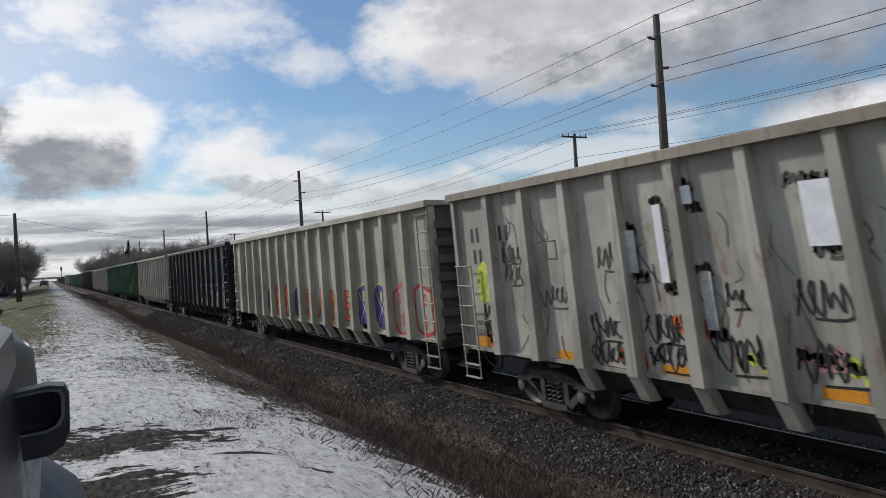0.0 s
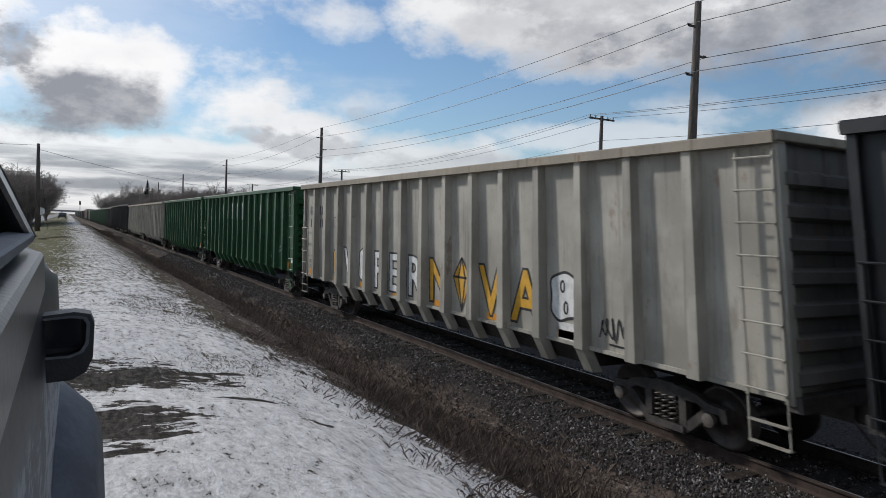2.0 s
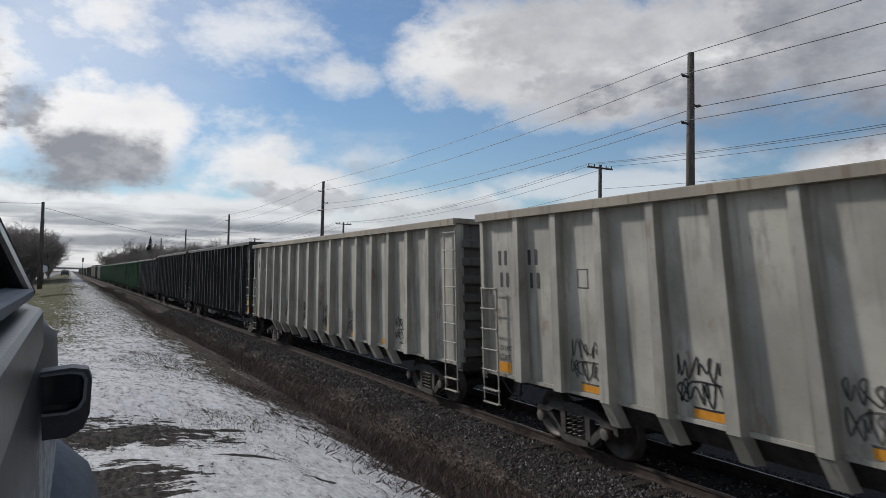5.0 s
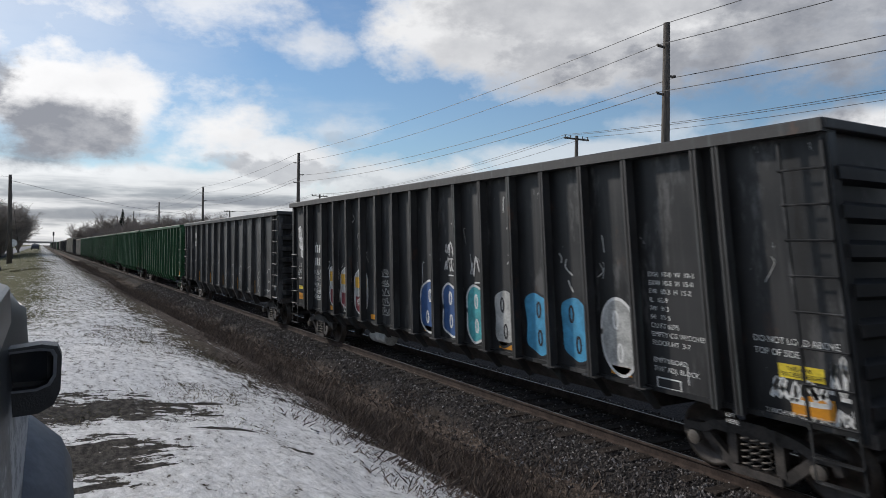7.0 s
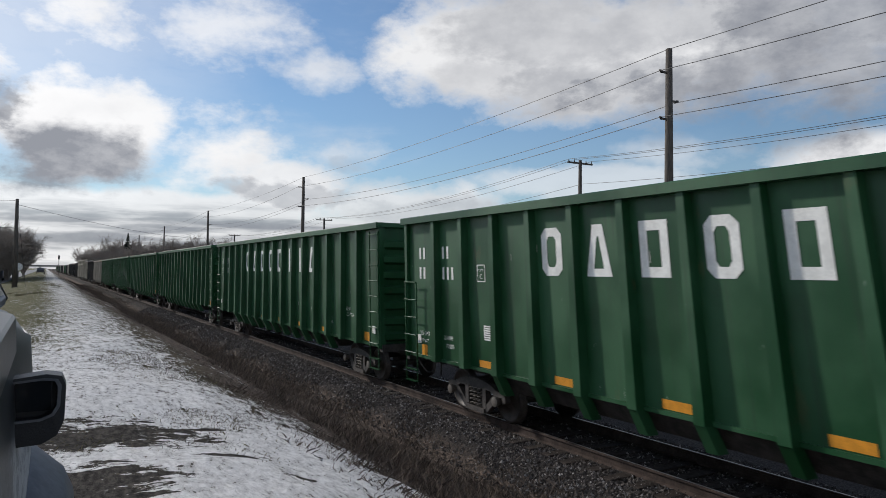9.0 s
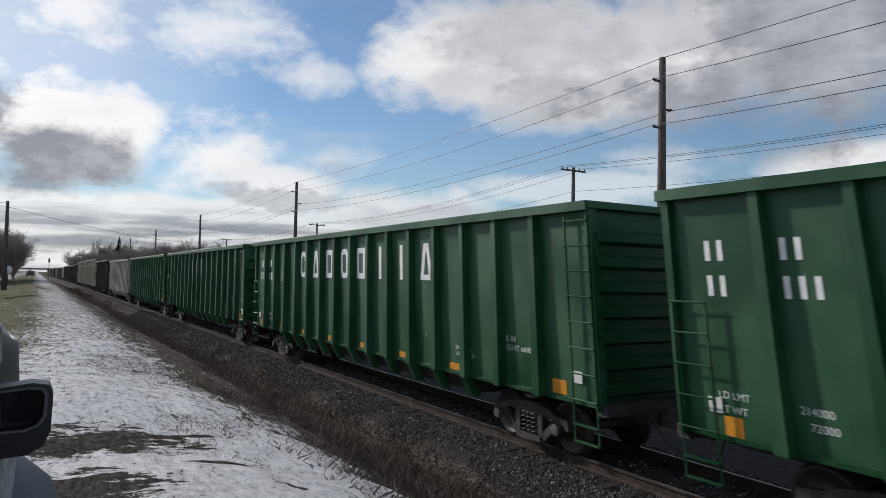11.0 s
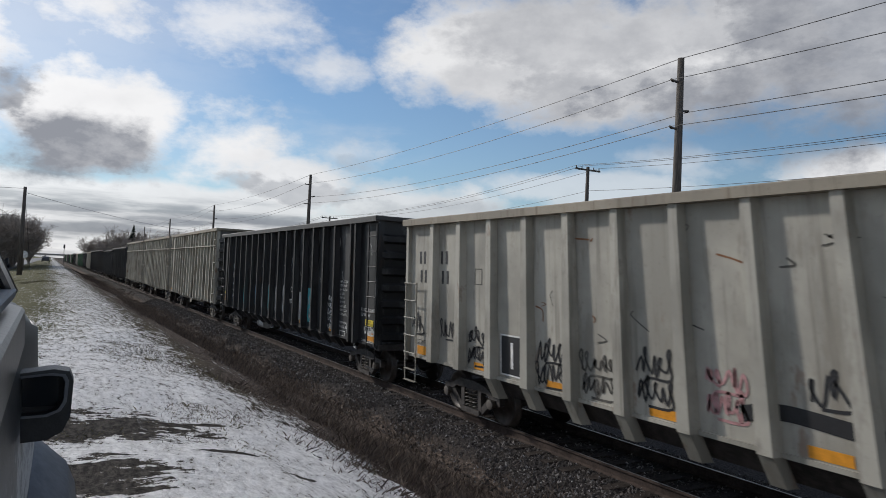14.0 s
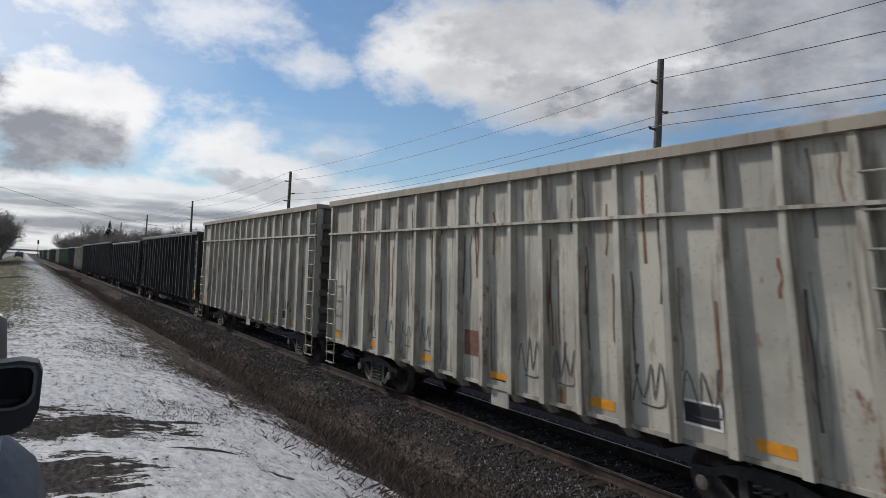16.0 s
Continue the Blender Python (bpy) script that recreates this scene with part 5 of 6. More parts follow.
def build_road():
    verts, faces = [], []
    xs = [-19.0, -16.2, -13.4, -13.0]
    ys = [-60, -20, 0, 20, 40, 60, 80, 100, 140, 200, 300, 500, 900]
    for y in ys:
        for x in xs:
            verts.append((x, y, land(x) + (0.05 if x > -13.2 else 0.09)))
    for j in range(len(ys) - 1):
        for i in range(3):
            faces.append((j * 4 + i, j * 4 + i + 1, j * 4 + i + 5, j * 4 + i + 4))
    me = bpy.data.meshes.new("road")
    me.from_pydata(verts, [], faces)
    me.materials.append(ASPHALT)
    ob = thing("road", me, "grey damp asphalt road running beside the railway", "road", kind="structure")
    sol = ob.modifiers.new("thick", "SOLIDIFY")
    sol.thickness, sol.offset = 0.12, -1


build_road()


def twig_tree(name, x, y, height, seed, label, spread=0.42, mat=None):
    """A bare winter tree: a forked trunk and limbs down to fine twigs."""
    rng = random.Random(seed)
    z0 = land(x) - 0.1
    trunk, crown = bmesh.new(), bmesh.new()
    tube(trunk, (0, 0, 0), (0.1, 0, height * 0.16), height * 0.024, height * 0.018, 8)

    def grow(p, d, length, r, level):
        q = p + d * length
        tube(crown, p, q, r, r * 0.65, 5 if level < 2 else 3, False)
        if level >= 4:
            return
        for _ in range((7, 5, 4, 3)[level]):
            w = (d + Vector((rng.uniform(-1, 1), rng.uniform(-1, 1), rng.uniform(-0.5, 0.7))) * (spread + 0.25 * level)).normalized()
            grow(p + d * length * rng.uniform(0.15, 1.0), w, length * rng.uniform(0.55, 0.8), max(0.024, r * 0.5), level + 1)

    for k in range(5):
        a = k * 1.26 + rng.random()
        grow(Vector((0.1, 0, height * 0.04)), Vector((math.cos(a) * 0.5, math.sin(a) * 0.5, 1)).normalized(), height * 0.36, height * 0.011, 0)
    ob = thing(name, finish(name, trunk, mat or BARK), label, "tree", "trees in the distance", pose(x, y, z0))
    part("crown", crown, mat or BARK, ob, "crown of fine bare twigs")
    return ob


BARK = plain("bare_bark", (0.27, 0.235, 0.205), 0.9, 0.0, 0.3)
FIR = plain("dark_needles", (0.016, 0.026, 0.016), 0.9, 0.0, 0.4)
_first = [twig_tree("bare_tree", -13.5, 125, 10.5, 1, "bare brown winter tree beside the road", 0.5), twig_tree("bare_tree", 9, 205, 11.0, 2, "bare brown winter tree behind the railway", 0.5),
          twig_tree("bare_tree", 20, 190, 10.0, 3, "bare brown winter tree behind the railway", 0.55)]
_more = random.Random(17)
for k in range(18):
    copy_thing(_first[1 + k % 2], pose(8 + _more.uniform(0, 8) + k * 1.6, 170 + _more.uniform(0, 60) + 4 * k, land(12), 0, 0, _more.uniform(0, 360)) @ Matrix.Scale(_more.uniform(0.75, 1.1), 4))
for x, y, size, turn in ((-16.5, 118, 1.05, 40), (-14.6, 140, 1.1, 130), (-18.5, 132, 1.15, 250), (-21, 122, 1.0, 310)):
    copy_thing(_first[0], pose(x, y, land(x) - 0.1, 0, 0, turn) @ Matrix.Scale(size, 4))
for x, y, size, turn in ((-17.5, 128, 1.15, 75), (-19.5, 136, 1.2, 200), (-15.6, 146, 1.2, 20), (-22.5, 130, 1.15, 100), (-13.9, 133, 1.0, 280), (-24, 138, 1.25, 160)):
    copy_thing(_first[0], pose(x, y, land(x) - 0.1, 0, 0, turn) @ Matrix.Scale(size, 4))
_rng = random.Random(8)
for k, (x, y, s) in enumerate(((-16, 118, 1.0), (-19.5, 128, 1.05), (-22, 112, 0.95), (-15, 150, 1.1), (-18, 165, 1.1), (-25, 140, 1.0), (-12.6, 175, 1.0), (-28, 120, 1.0), (-32, 130, 1.05), (-21, 105, 0.8), (-13.2, 140, 1.0), (-14.5, 108, 0.9), (-17.5, 140, 1.0), (-24, 118, 1.0), (-20, 150, 1.0))):
    copy_thing(_first[k % 3], Matrix.Translation((x, y, land(x) - 0.1)) @ Matrix.Rotation(k * 1.7, 4, "Z"))
for k in range(40):
    x, y = 5 + 48 * _rng.random(), 175 + 130 * _rng.random()
    copy_thing(_first[k % 3], Matrix.Translation((x, y, land(x) - 0.1)) @ Matrix.Rotation(k * 2.1, 4, "Z") @ Matrix.Scale(_rng.uniform(1.2, 1.55), 4))
copy_thing(_first[1], Matrix.Translation((24.5, 46, -3.4)) @ Matrix.Rotation(0.4, 4, "Z"))


def fir_tree(x, y, height, seed):
    rng = random.Random(seed)
    bm = bmesh.new()
    tube(bm, (0, 0, 0), (0, 0, height * 0.95), 0.16, 0.03, 8)
    ob = thing("fir_tree", finish("fir_tree", bm, BARK), "dark green conifer standing behind the railway", "tree", "trees in the distance", pose(x, y, land(x) - 0.1))
    bm = bmesh.new()
    for k in range(420):
        u = rng.random() ** 0.8
        z = height * (0.08 + 0.9 * u)
        r = (1 - u) * height * 0.31 * rng.uniform(0.6, 1.1) + 0.1
        a = rng.uniform(0, math.tau)
        tip = Vector((r * math.cos(a), r * math.sin(a), z - r * 0.35))
        root = Vector((0, 0, z))
        side = Vector((-math.sin(a), math.cos(a), 0)) * (0.12 + r * 0.16)
        bm.faces.new([bm.verts.new(p) for p in (root, root.lerp(tip, 0.6) + side, tip, root.lerp(tip, 0.6) - side - Vector((0, 0, 0.15)))])
    part("crown", bm, FIR, ob, "drooping needle boughs")


fir_tree(9.8, 195, 13.4, 4)
fir_tree(13.0, 215, 12.0, 5)

SIGN_WHITE = plain("sign_face", (0.6, 0.6, 0.58), 0.5)
SIGN_RED = plain("signal_housing", (0.03, 0.03, 0.032), 0.6)


def roadside_sign(x, y):
    bm = bmesh.new()
    tube(bm, (0, 0, 0), (0, 0, 2.0), 0.05, sides=8)
    ob = thing("road_sign", finish("road_sign", bm, STEEL), "round pale road sign on a thin post", "sign", "", pose(x, y, land(x) - 0.05))
    bm = bmesh.new()
    tube(bm, (0, -0.08, 2.0), (0, -0.05, 2.0), 0.45, sides=20)
    part("sign_face", bm, SIGN_WHITE, ob, "pale round face")


roadside_sign(-11.3, 96)


def signal_mast(x, y, h):
    bm = bmesh.new()
    tube(bm, (0, 0, 0), (0, 0, h), 0.09, sides=8)
    ob = thing("railway_signal", finish("railway_signal", bm, STEEL), "tall dark railway signal mast beside the line", "signal", "", pose(x, y, land(x) - 0.05))
    bm = bmesh.new()
    box(bm, -0.3, 0.3, -0.15, 0.15, h - 1.5, h)
    part("signal_head", bm, SIGN_RED, ob, "black signal head", bevel=0.04)


signal_mast(-4.2, 300, 7.5)
CONCRETE = plain("grey_concrete", (0.25, 0.24, 0.23), 0.85, 0.0, 0.2, 1.0)


def far_bridge():
    bm = bmesh.new()
    box(bm, -60, 50, 900, 912, 4.4, 6.2)
    ob = thing("bridge", finish("bridge", bm, CONCRETE), "grey concrete road bridge far down the line", "bridge")
    for x in (-30, -14, 8, 24):
        bm = bmesh.new()
        box(bm, x - 0.8, x + 0.8, 901, 911, -1, 4.4)
        part("pier", bm, CONCRETE, ob)


far_bridge()


def far_car(x, y, mat, label):
    """A parked car, far down the road."""
    bm = bmesh.new()
    prism(bm, [(-2.2, 0.35), (2.2, 0.35), (2.25, 0.75), (1.4, 0.95), (0.7, 1.45), (-1.3, 1.5), (-2.1, 1.0)], 0, -0.85, 0.85)
    ob = thing("parked_car", finish("parked_car", bm, mat, bevel=0.06), label, "car", "cars parked down the road", pose(x, y, land(x) + 0.08))
    for s in (-1, 1):
        for e in (-1.4, 1.4):
            bm = bmesh.new()
            tube(bm, (s * 0.72, e, 0.32), (s * 0.9, e, 0.32), 0.32, sides=16)
            part("wheel", bm, RUBBER, ob)


RUBBER = plain("black_rubber", (0.015, 0.015, 0.016), 0.75, 0.0, 0.3)
DARK_PAINT = plain("dark_car_paint", (0.02, 0.021, 0.024), 0.3, 0.0, 0.1)
far_car(-14.6, 118, DARK_PAINT, "dark parked car far down the road")
far_car(-16.5, 123, DARK_PAINT, "dark parked car far down the road")
far_car(-9.6, 205, DARK_PAINT, "dark vehicle standing by the track far off")

# ---- the parked vehicle beside the lens ----
EX, EZ = -8.49, 3.10  # the eye's usual place


def salt_build(n):
    c = coords(n)
    a = n.noise(c, 3.0, 6.0, 0.65)
    b = n.noise(n.vec("MULTIPLY", c, (1.0, 1.0, 2.5)).outputs[0], 11.0, 6.0, 0.7)
    low = n.smooth(n.add("ShaderNodeSeparateXYZ", i0=c).outputs[2], 2.68, 2.80, 1.0, 0.0)
    salt = n.math("MULTIPLY", n.smooth(n.math("ADD", n.math("MULTIPLY", a, 0.6), n.math("MULTIPLY", b, 0.4)), 0.44, 0.57), n.smooth(low, 0.0, 1.0, 0.06, 1.0))
    col = n.mix(salt, (0.022, 0.024, 0.026), (0.42, 0.42, 0.415))
    return col, n.smooth(salt, 0.0, 1.0, 0.38, 0.85), (b, 0.2, 0.004), 0.0


SALTY = material("salt_caked_paint", salt_build, 0.2)
FLARE = plain("grey_plastic_cladding", (0.11, 0.115, 0.125), 0.55, 0.0, 0.2, 8.0)
MIRROR_SHELL = plain("black_mirror_plastic", (0.012, 0.012, 0.013), 0.45, 0.0, 0.3, 30.0)
TRIM = plain("black_door_trim", (0.035, 0.038, 0.038), 0.28, 0.0, 0.25)


def glass_build(n):
    return (0.012, 0.014, 0.016), 0.06, None, 0.0


DARK_GLASS = material("tinted_window_glass", glass_build)


def loft(bm, sections):
    """Joins closed outlines of (x, z) at each y into a skin with ends."""
    rings = [[bm.verts.new((x, y, z)) for x, z in outline] for y, outline in sections]
    k = len(rings[0])
    for p, q in zip(rings, rings[1:]):
        for i in range(k):
            bm.faces.new((p[i], p[(i + 1) % k], q[(i + 1) % k], q[i]))
    bm.faces.new(rings[0][::-1])
    bm.faces.new(rings[-1])


def build_vehicle():
    ground_z = 1.56

    def ring(side, belt, bulge, foot):
        # right flank from the belt down, then across the floor and up the far flank
        w = 1.86
        x = EX + side
        return [(x - 0.03, EZ + belt), (x, EZ + belt - 0.05), (x + bulge * 0.5, EZ - 0.22), (x + bulge, EZ - 0.5), (x + bulge, EZ - 0.8), (x + foot, EZ - 1.12),
                (x - w - foot, EZ - 1.12), (x - w - bulge, EZ - 0.8), (x - w - bulge, EZ - 0.5), (x - w - bulge * 0.5, EZ - 0.22), (x - w, EZ + belt - 0.05), (x - w + 0.03, EZ + belt)]

    bm = bmesh.new()
    loft(bm, [(-2.6, ring(-0.20, -0.12, 0.02, -0.05)), (-2.2, ring(-0.13, -0.07, 0.03, 0.0)), (0.4, ring(-0.10, -0.06, 0.03, 0.0)), (1.2, ring(-0.08, -0.06, 0.03, 0.0)), (1.78, ring(-0.07, -0.075, 0.035, 0.0)),
              (2.2, ring(-0.055, -0.11, 0.035, 0.0)), (2.7, ring(-0.05, -0.16, 0.035, 0.0)), (3.15, ring(-0.09, -0.22, 0.03, 0.0)), (3.42, ring(-0.28, -0.30, 0.02, -0.02))])
    car = thing("parked_vehicle", finish("parked_vehicle", bm, SALTY, True), "dark parked vehicle caked with road salt, standing on the snowy verge", "car")
    # cab: roof, pillars, glass
    bm = bmesh.new()
    box(bm, EX - 1.66, EX - 0.30, -2.2, 0.75, EZ + 0.40, EZ + 0.46)
    part("roof", bm, SALTY, car, bevel=0.02)
    for s in (0, 1):
        def side_x(a):
            return EX + a if s == 0 else EX - 1.96 - a
        for name, a, b, w, mat in (("windscreen_pillar", (-0.105, 1.76, -0.06), (-0.27, 0.72, 0.42), 0.11, TRIM), ("rear_pillar", (-0.14, -2.1, -0.07), (-0.28, -1.9, 0.42), 0.12, TRIM), ("door_pillar", (-0.12, -0.45, -0.06), (-0.27, -0.42, 0.42), 0.07, TRIM)):
            bm = bmesh.new()
            p, q = (side_x(a[0]), a[1], EZ + a[2]), (side_x(b[0]), b[1], EZ + b[2])
            vs = []
            for c in (p, q):
                for dx, dy in ((0.035, -w / 2 - 0.06 * (name == "windscreen_pillar")), (0.035, w / 2), (-0.05, w / 2), (-0.05, -w / 2 - 0.06 * (name == "windscreen_pillar"))):
                    vs.append(bm.verts.new((c[0] + (dx if s == 0 else -dx), c[1] + dy, c[2])))
            for f in ((0, 1, 5, 4), (1, 2, 6, 5), (2, 3, 7, 6), (3, 0, 4, 7), (3, 2, 1, 0), (4, 5, 6, 7)):
                bm.faces.new([vs[i] for i in f])
            pl = part(name, bm, mat, car, bevel=0.008)
            if name == "windscreen_pillar":
                bm = bmesh.new()
                tube(bm, (p[0] + (0.03 if s == 0 else -0.03), p[1] + 0.06, p[2]), (q[0] + (0.03 if s == 0 else -0.03), q[1] + 0.06, q[2]), 0.007, sides=8)
                part("pillar_edge", bm, SALTY, pl, "pale salty pillar edge")
        bm = bmesh.new()
        ps = [(side_x(-0.135), 1.5, EZ - 0.06), (side_x(-0.155), -2.0, EZ - 0.06), (side_x(-0.30), -1.85, EZ + 0.41), (side_x(-0.29), 0.65, EZ + 0.41)]
        bm.faces.new([bm.verts.new(p) for p in ps])
        bm.faces.new([bm.verts.new((p[0] + (-0.006 if s == 0 else 0.006), p[1], p[2])) for p in ps][::-1])
        part("side_window", bm, DARK_GLASS, car, "dark tinted side window")
        # shoulder moulding under the window
        bm = bmesh.new()
        x = side_x(-0.075)
        o = 1 if s == 0 else -1
        ol = [(x - 0.03 * o, EZ - 0.085), (x + 0.022 * o, EZ - 0.10), (x + 0.026 * o, EZ - 0.19), (x - 0.03 * o, EZ - 0.215)]
        prism(bm, ol if s == 0 else ol[::-1], 1, -1.9, 1.86)
        part("door_moulding", bm, TRIM, car, "dark door shoulder moulding", bevel=0.006)
        bm = bmesh.new()
        ol = [(x - 0.04 * o, EZ - 0.075), (x + 0.006 * o, EZ - 0.072), (x + 0.008 * o, EZ - 0.05), (x - 0.04 * o, EZ - 0.045)]
        prism(bm, ol if s == 0 else ol[::-1], 1, -1.9, 1.72)
        part("window_sill", bm, FLARE, car, "bright window sill strip", bevel=0.004)
    bm = bmesh.new()
    bm.faces.new([bm.verts.new(p) for p in ((EX - 0.16, 1.74, EZ - 0.06), (EX - 0.32, 0.72, EZ + 0.42), (EX - 1.64, 0.72, EZ + 0.42), (EX - 1.80, 1.74, EZ - 0.06))])
    bm.faces.new([bm.verts.new(p) for p in ((EX - 0.16, 1.734, EZ - 0.066), (EX - 1.80, 1.734, EZ - 0.066), (EX - 1.64, 0.714, EZ + 0.414), (EX - 0.32, 0.714, EZ + 0.414))])
    part("windscreen", bm, DARK_GLASS, car, "dark windscreen")
    # wheel-arch flares and wheels
    for s in (0, 1):
        for y in (2.35, -1.55):
            o = 1 if s == 0 else -1
            x0 = EX - 0.06 if s == 0 else EX - 1.90
            bm = bmesh.new()
            rows = []
            for k in range(15):
                a = math.pi * (k / 14) * 1.12 - 0.06 * math.pi
                c, sn = math.cos(a), math.sin(a)
                rows.append([bm.verts.new((x0 + dx * o, y + r * c, ground_z + 0.44 + r * sn)) for r, dx in ((0.60, 0.0), (0.575, 0.05), (0.50, 0.13), (0.44, 0.155), (0.42, 0.12), (0.42, -0.02))])
            for p, q in zip(rows, rows[1:]):
                for i in range(5):
                    bm.faces.new((p[i], p[i + 1], q[i + 1], q[i]))
            part("fender_flare", bm, FLARE, car, "grey plastic wheel-arch flare", True)
            bm = bmesh.new()
            lathe(bm, [(-0.11, 0.25), (-0.11, 0.34), (-0.08, 0.36), (0.08, 0.36), (0.11, 0.34), (0.11, 0.25), (0.06, 0.22)], sides=28)
            me = finish("wheel", bm, RUBBER, True)
            wl = piece("wheel", me, car, pose(x0 - 0.06 * o, y, ground_z + 0.35, 0, 0, 0 if s == 0 else 180))
            bm = bmesh.new()
            lathe(bm, [(-0.05, 0.23), (0.05, 0.23), (0.06, 0.18), (0.03, 0.08), (0.05, 0.04)], sides=20)
            part("rim", bm, CHALK, wl, "grey wheel rim", True)
    # door mirror: hollow shell, glass, arm
    bm = bmesh.new()
    y0, y1 = 1.76, 1.90
    cx, cz = EX - 0.022, EZ - 0.305
    outer = [(-0.080, -0.050), (-0.066, -0.076), (-0.04, -0.086), (0.025, -0.082), (0.052, -0.064), (0.064, -0.03), (0.066, 0.05), (0.058, 0.074), (0.03, 0.080), (-0.065, 0.066), (-0.080, 0.052)]
    outer = [(p * 1.12, q * 0.96) for p, q in outer]
    inner = [(p * 0.80 + 0.002, 0.022 + q * 0.58) for p, q in outer]
    back = [(p * 0.75, q * 0.78) for p, q in outer]
    rim = [bm.verts.new((cx + p, y0, cz + q)) for p, q in outer]
    lip = [bm.verts.new((cx + p, y0 - 0.002, cz + q)) for p, q in inner]
    deep = [bm.verts.new((cx + p * 0.95, y0 + 0.05, cz + q)) for p, q in inner]
    mid = [bm.verts.new((cx + p * 1.02, y0 + 0.06, cz + q * 1.02)) for p, q in outer]
    rear = [bm.verts.new((cx + p, y1, cz + q)) for p, q in back]
    k = len(outer)
    for a, b in ((lip, rim), (deep, lip), (rim, mid), (mid, rear)):
        for i in range(k):
            bm.faces.new((a[i], a[(i + 1) % k], b[(i + 1) % k], b[i]))
    bm.faces.new(rear)
    bm.faces.new(deep[::-1])
    mirror = part("door_mirror", bm, MIRROR_SHELL, car, "black plastic door mirror shell, hollow towards the rear")
    bm = bmesh.new()
    for grow, dy in ((1.06, 0.0), (0.94, 0.0)):
        for p, q in inner:
            bm.verts.new((cx + p * grow, y0 - 0.006, cz + 0.022 + (q - 0.022) * grow))
    bm.verts.ensure_lookup_table()
    for i in range(k):
        bm.faces.new((bm.verts[i], bm.verts[(i + 1) % k], bm.verts[k + (i + 1) % k], bm.verts[k + i]))
    part("mirror_rim", bm, FLARE, mirror, "worn grey lip of the mirror shell")
    bm = bmesh.new()
    box(bm, cx - 0.045, cx + 0.045, y0 + 0.044, y0 + 0.047, cz - 0.012, cz + 0.055)
    part("mirror_glass", bm, DARK_GLASS, mirror, "dark mirror glass")
    bm = bmesh.new()
    box(bm, cx - 0.14, cx - 0.05, y0 + 0.03, y0 + 0.09, cz + 0.0, cz + 0.04)
    part("mirror_arm", bm, MIRROR_SHELL, mirror, bevel=0.008)


build_vehicle()


# ---- grass and weeds ----
def blade_field(name, count, xr, yr, height, mat, label, seed, keep=None, width=0.012, lean=0.5):
    rng = np.random.default_rng(seed)
    x = rng.uniform(xr[0], xr[1], count)
    u = rng.random(count)
    y = yr[0] + (yr[1] - yr[0]) * u ** 1.7
    if keep is not None:
        ok = keep(x, y, rng)
        x, y = x[ok], y[ok]
    n = len(x)
    z = np.interp(x, [p[0] for p in LAND], [p[1] for p in LAND]) - 0.06
    h = height[0] + (height[1] - height[0]) * rng.random(n) ** 1.6
    a = rng.uniform(0, math.tau, n)
    w = width * (1 + y / 25)
    dx, dy = np.cos(a) * w, np.sin(a) * w
    lx, ly = rng.normal(0, lean, n) * h, rng.normal(0, lean, n) * h
    v = np.empty((n, 4, 3))
    v[:, 0] = np.stack([x - dx, y - dy, z], 1)
    v[:, 1] = np.stack([x + dx, y + dy, z], 1)
    v[:, 2] = np.stack([x + dx * 0.6 + lx * 0.4, y + dy * 0.6 + ly * 0.4, z + h * 0.6], 1)
    v[:, 3] = np.stack([x + lx, y + ly, z + h], 1)
    base = np.arange(n) * 4
    faces = np.concatenate([np.stack([base, base + 1, base + 2], 1), np.stack([base, base + 2, base + 3], 1)])
    me = bpy.data.meshes.new(name)
    me.from_pydata(v.reshape(-1, 3).tolist(), [], faces.tolist())
    me.materials.append(mat)
    thing(name, me, label, "grass", kind="stuff")


def dry_mat(name, lo, hi):
    def build(n):
        r = n.add("ShaderNodeNewGeometry").outputs["Random Per Island"]
        return n.mix(r, lo, hi), 0.9, None, 0.0
    return material(name, build, 0.1)


DRY = dry_mat("dry_weed_stalks", (0.055, 0.044, 0.038), (0.215, 0.17, 0.138))
STRAW = dry_mat("straw_grass", (0.07, 0.068, 0.035), (0.26, 0.22, 0.13))


def clumps(x, y, rng):
    c = np.sin(x * 2.1 + 1.3 * np.sin(y * 0.7)) * np.sin(y * 0.9 + x) + rng.normal(0, 0.5, len(x))
    return c > -0.15


def ragged_edge(x, y, rng):
    return clumps(x, y, rng) & (x + 0.35 * np.sin(y * 1.3 + 2 * np.sin(y * 0.41)) + rng.normal(0, 0.15, len(x)) < -1.2 + 0.25 * np.clip((y - 12) / 20, 0, 1))


blade_field("weeds", 230000, (-4.6, -0.8), (3.5, 170), (0.04, 0.20), DRY, "dry brown weeds filling the ditch beside the ballast", 1, ragged_edge, 0.0045, 0.4)
blade_field("weeds", 170000, (-6.1, -2.4), (3.8, 95), (0.02, 0.10), DRY, "low dry grass between the snow and the ditch", 6, lambda x, y, r: clumps(x * 1.7, y * 1.4, r) & (r.random(len(x)) < np.clip((x + 6.2) / 1.3, 0, 1)), 0.0042, 0.8)
blade_field("weeds", 22000, (-4.4, -1.2), (4.0, 60), (0.10, 0.30), DRY, "thin upright weed stalks along the ditch", 9, lambda x, y, r: clumps(x * 0.8, y * 0.6, r), 0.0017, 0.25)
blade_field("grass", 16000, (-8.4, -4.6), (4.0, 24), (0.012, 0.05), STRAW, "short straw grass poking through the snow", 2, lambda x, y, r: r.random(len(x)) < np.clip(0.25 + 0.5 * np.sin(x * 3 + y * 1.1) * np.sin(y * 1.7 - x), 0.04, 1), 0.004, 0.9)
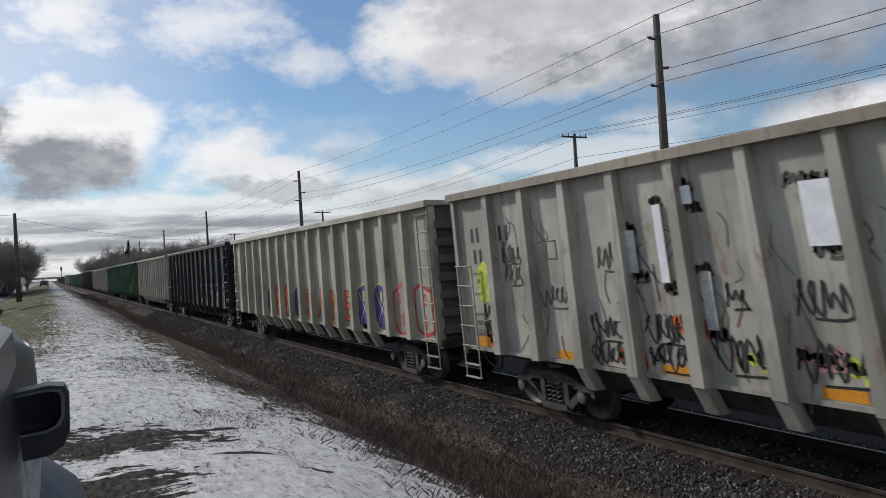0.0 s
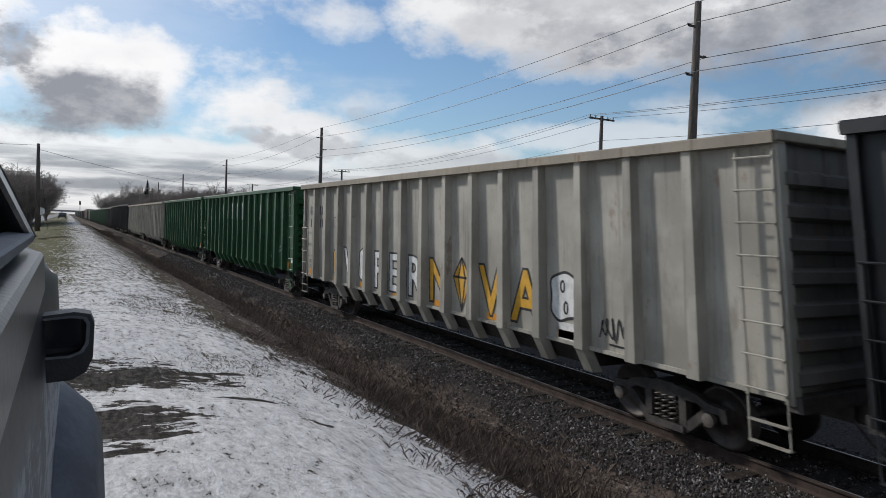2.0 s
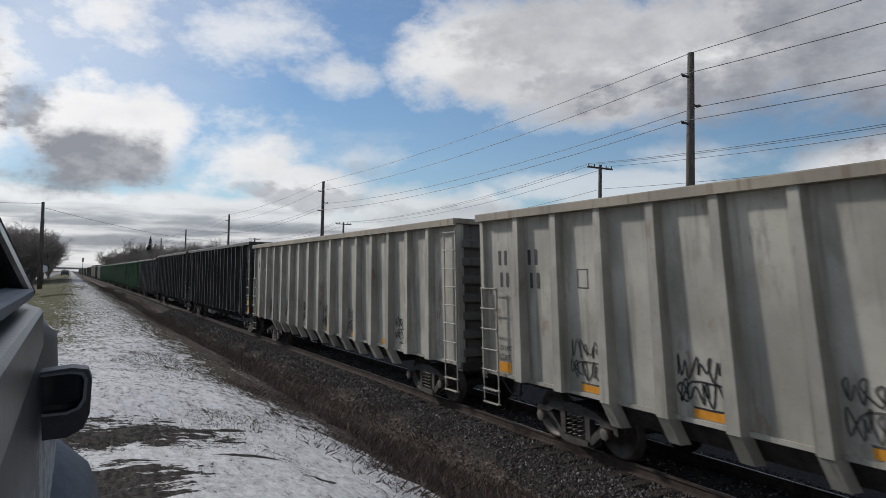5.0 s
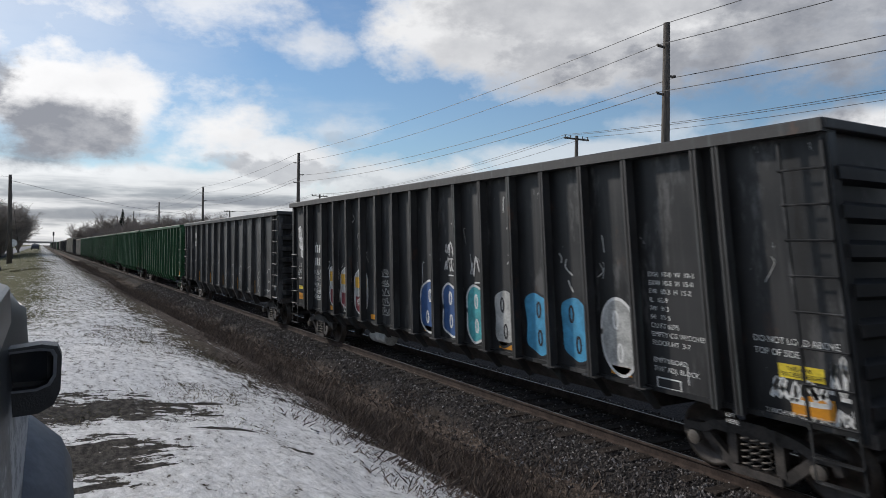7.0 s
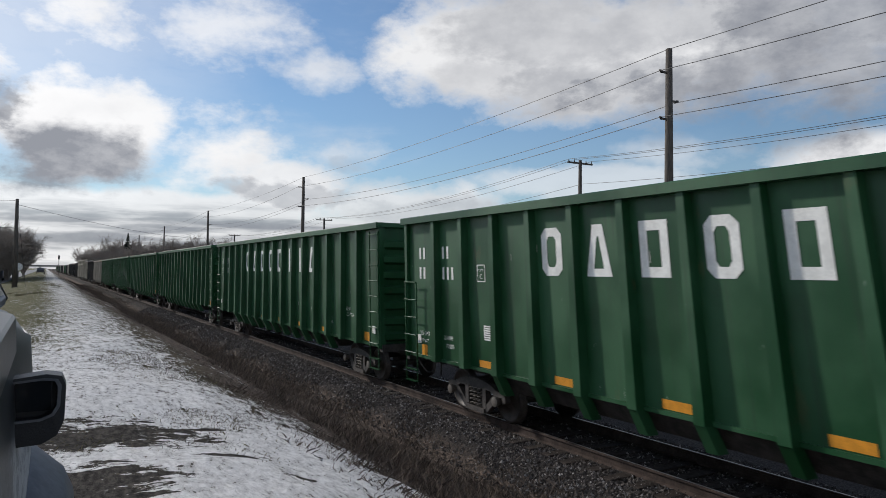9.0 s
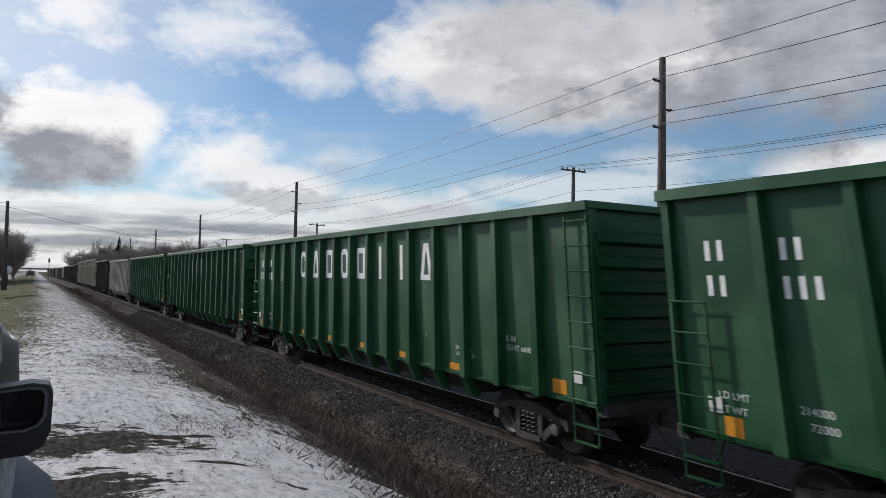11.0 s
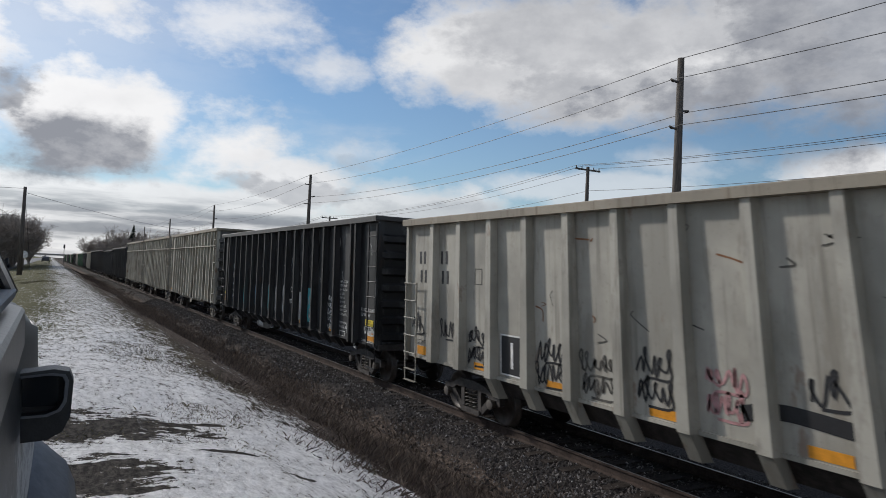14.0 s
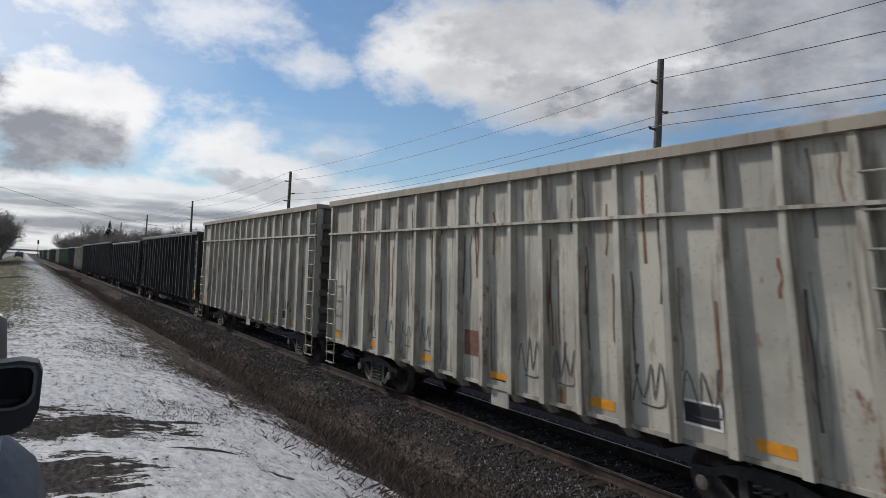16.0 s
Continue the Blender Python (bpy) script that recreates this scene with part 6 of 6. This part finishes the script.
blade_field("grass", 80000, (-11.4, -6.2), (9, 90), (0.015, 0.06), STRAW, "thin straw grass on the far part of the berm", 3, lambda x, y, r: (r.random(len(x)) < np.clip((y - 10) / 26, 0.02, 1)) & (r.random(len(x)) < np.clip((-6.6 - x) / 2.4, 0.12, 1)), 0.005, 0.8)
STUBBLE = dry_mat("wet_grass_stubble", (0.035, 0.028, 0.022), (0.17, 0.135, 0.10))
blade_field("grass", 130000, (-9.6, -4.8), (3.8, 42), (0.008, 0.032), STUBBLE, "dark wet stubble piercing the thin snow", 12, lambda x, y, r: r.random(len(x)) < np.clip(0.15 + 0.35 * np.sin(x * 2.3 + y * 0.5) * np.sin(y * 0.8 - x) + (y - 4) / 22, 0.03, 0.8), 0.0028, 0.7)


# ---- track bed ----
def stone_build(n):
    r = n.add("ShaderNodeNewGeometry").outputs["Random Per Island"]
    c = n.ramp(r, [(0.0, (0.035, 0.030, 0.028)), (0.5, (0.075, 0.066, 0.06)), (0.85, (0.135, 0.121, 0.113)), (1.0, (0.34, 0.32, 0.305))])
    return c, 0.9, None, 0.0


STONE = material("ballast_stone", stone_build, 0.15)


def build_ballast():
    rng = np.random.default_rng(4)
    count = 105000
    x = rng.uniform(-1.75, 0.0, count)
    far = rng.random(count) < 0.3
    x[far] = rng.uniform(0.05, 3.4, far.sum())
    y = 2.0 + 62 * rng.random(count) ** 1.8
    keep = (x > -1.15 + 0.3 * np.sin(y * 1.3 + 2 * np.sin(y * 0.41))) | (rng.random(count) < 0.2)
    x, y = x[keep], y[keep]
    n = len(x)
    z = np.interp(x, [p[0] for p in LAND], [p[1] for p in LAND]) + rng.uniform(-0.015, 0.012, n)
    size = rng.uniform(0.012, 0.029, n) * (1 + y / 50)
    octa = np.array([(1, 0, 0), (0, 1, 0), (-1, 0, 0), (0, -1, 0), (0, 0, 1), (0, 0, -0.7)], float)
    v = octa[None] * size[:, None, None] * rng.uniform(0.6, 1.3, (n, 6, 1))
    a = rng.uniform(0, math.tau, n)
    c, s = np.cos(a)[:, None], np.sin(a)[:, None]
    v = np.stack([v[:, :, 0] * c - v[:, :, 1] * s, v[:, :, 0] * s + v[:, :, 1] * c, v[:, :, 2]], 2) + rng.normal(0, 0.25, (n, 6, 3)) * size[:, None, None]
    v += np.stack([x, y, z], 1)[:, None]
    tri = np.array([(0, 1, 4), (1, 2, 4), (2, 3, 4), (3, 0, 4), (1, 0, 5), (2, 1, 5), (3, 2, 5), (0, 3, 5)])
    faces = (np.arange(n) * 6)[:, None, None] + tri[None]
    me = bpy.data.meshes.new("ballast")
    me.from_pydata(v.reshape(-1, 3).tolist(), [], faces.reshape(-1, 3).tolist())
    me.materials.append(STONE)
    thing("ballast", me, "loose grey crushed-stone ballast heaped beside the rails", "ballast", kind="stuff")


build_ballast()


def build_ties():
    bed = thing("track_bed", None, "row of dark creosoted timber ties under the rails", "track", kind="structure")
    meshes = []
    for k in range(4):
        bm = bmesh.new()
        box(bm, -1.3, 1.3, -0.115, 0.115, -0.18, 0.0)
        for v in bm.verts:
            v.co += Vector((noise.noise(v.co + Vector((k, 0, 0))) * 0.05, 0, noise.noise(v.co * 3 + Vector((0, k, 0))) * 0.008))
        meshes.append(finish("tie", bm, TIE_WOOD, bevel=0.012))
    rng = random.Random(2)
    for k in range(296):
        piece("tie", meshes[k % 4], bed, pose(MID + rng.uniform(-0.06, 0.06), -6 + 0.53 * k, -0.166 + rng.uniform(-0.006, 0.004), 0, 0, rng.uniform(-1, 1)))


build_ties()


def motions():
    times = [k * 0.5 for k in range(33)]
    for car, y, kind in CARS:
        walk(car, [(t, pose(MID, y - gone(t), 0)) for t in times])


motions()
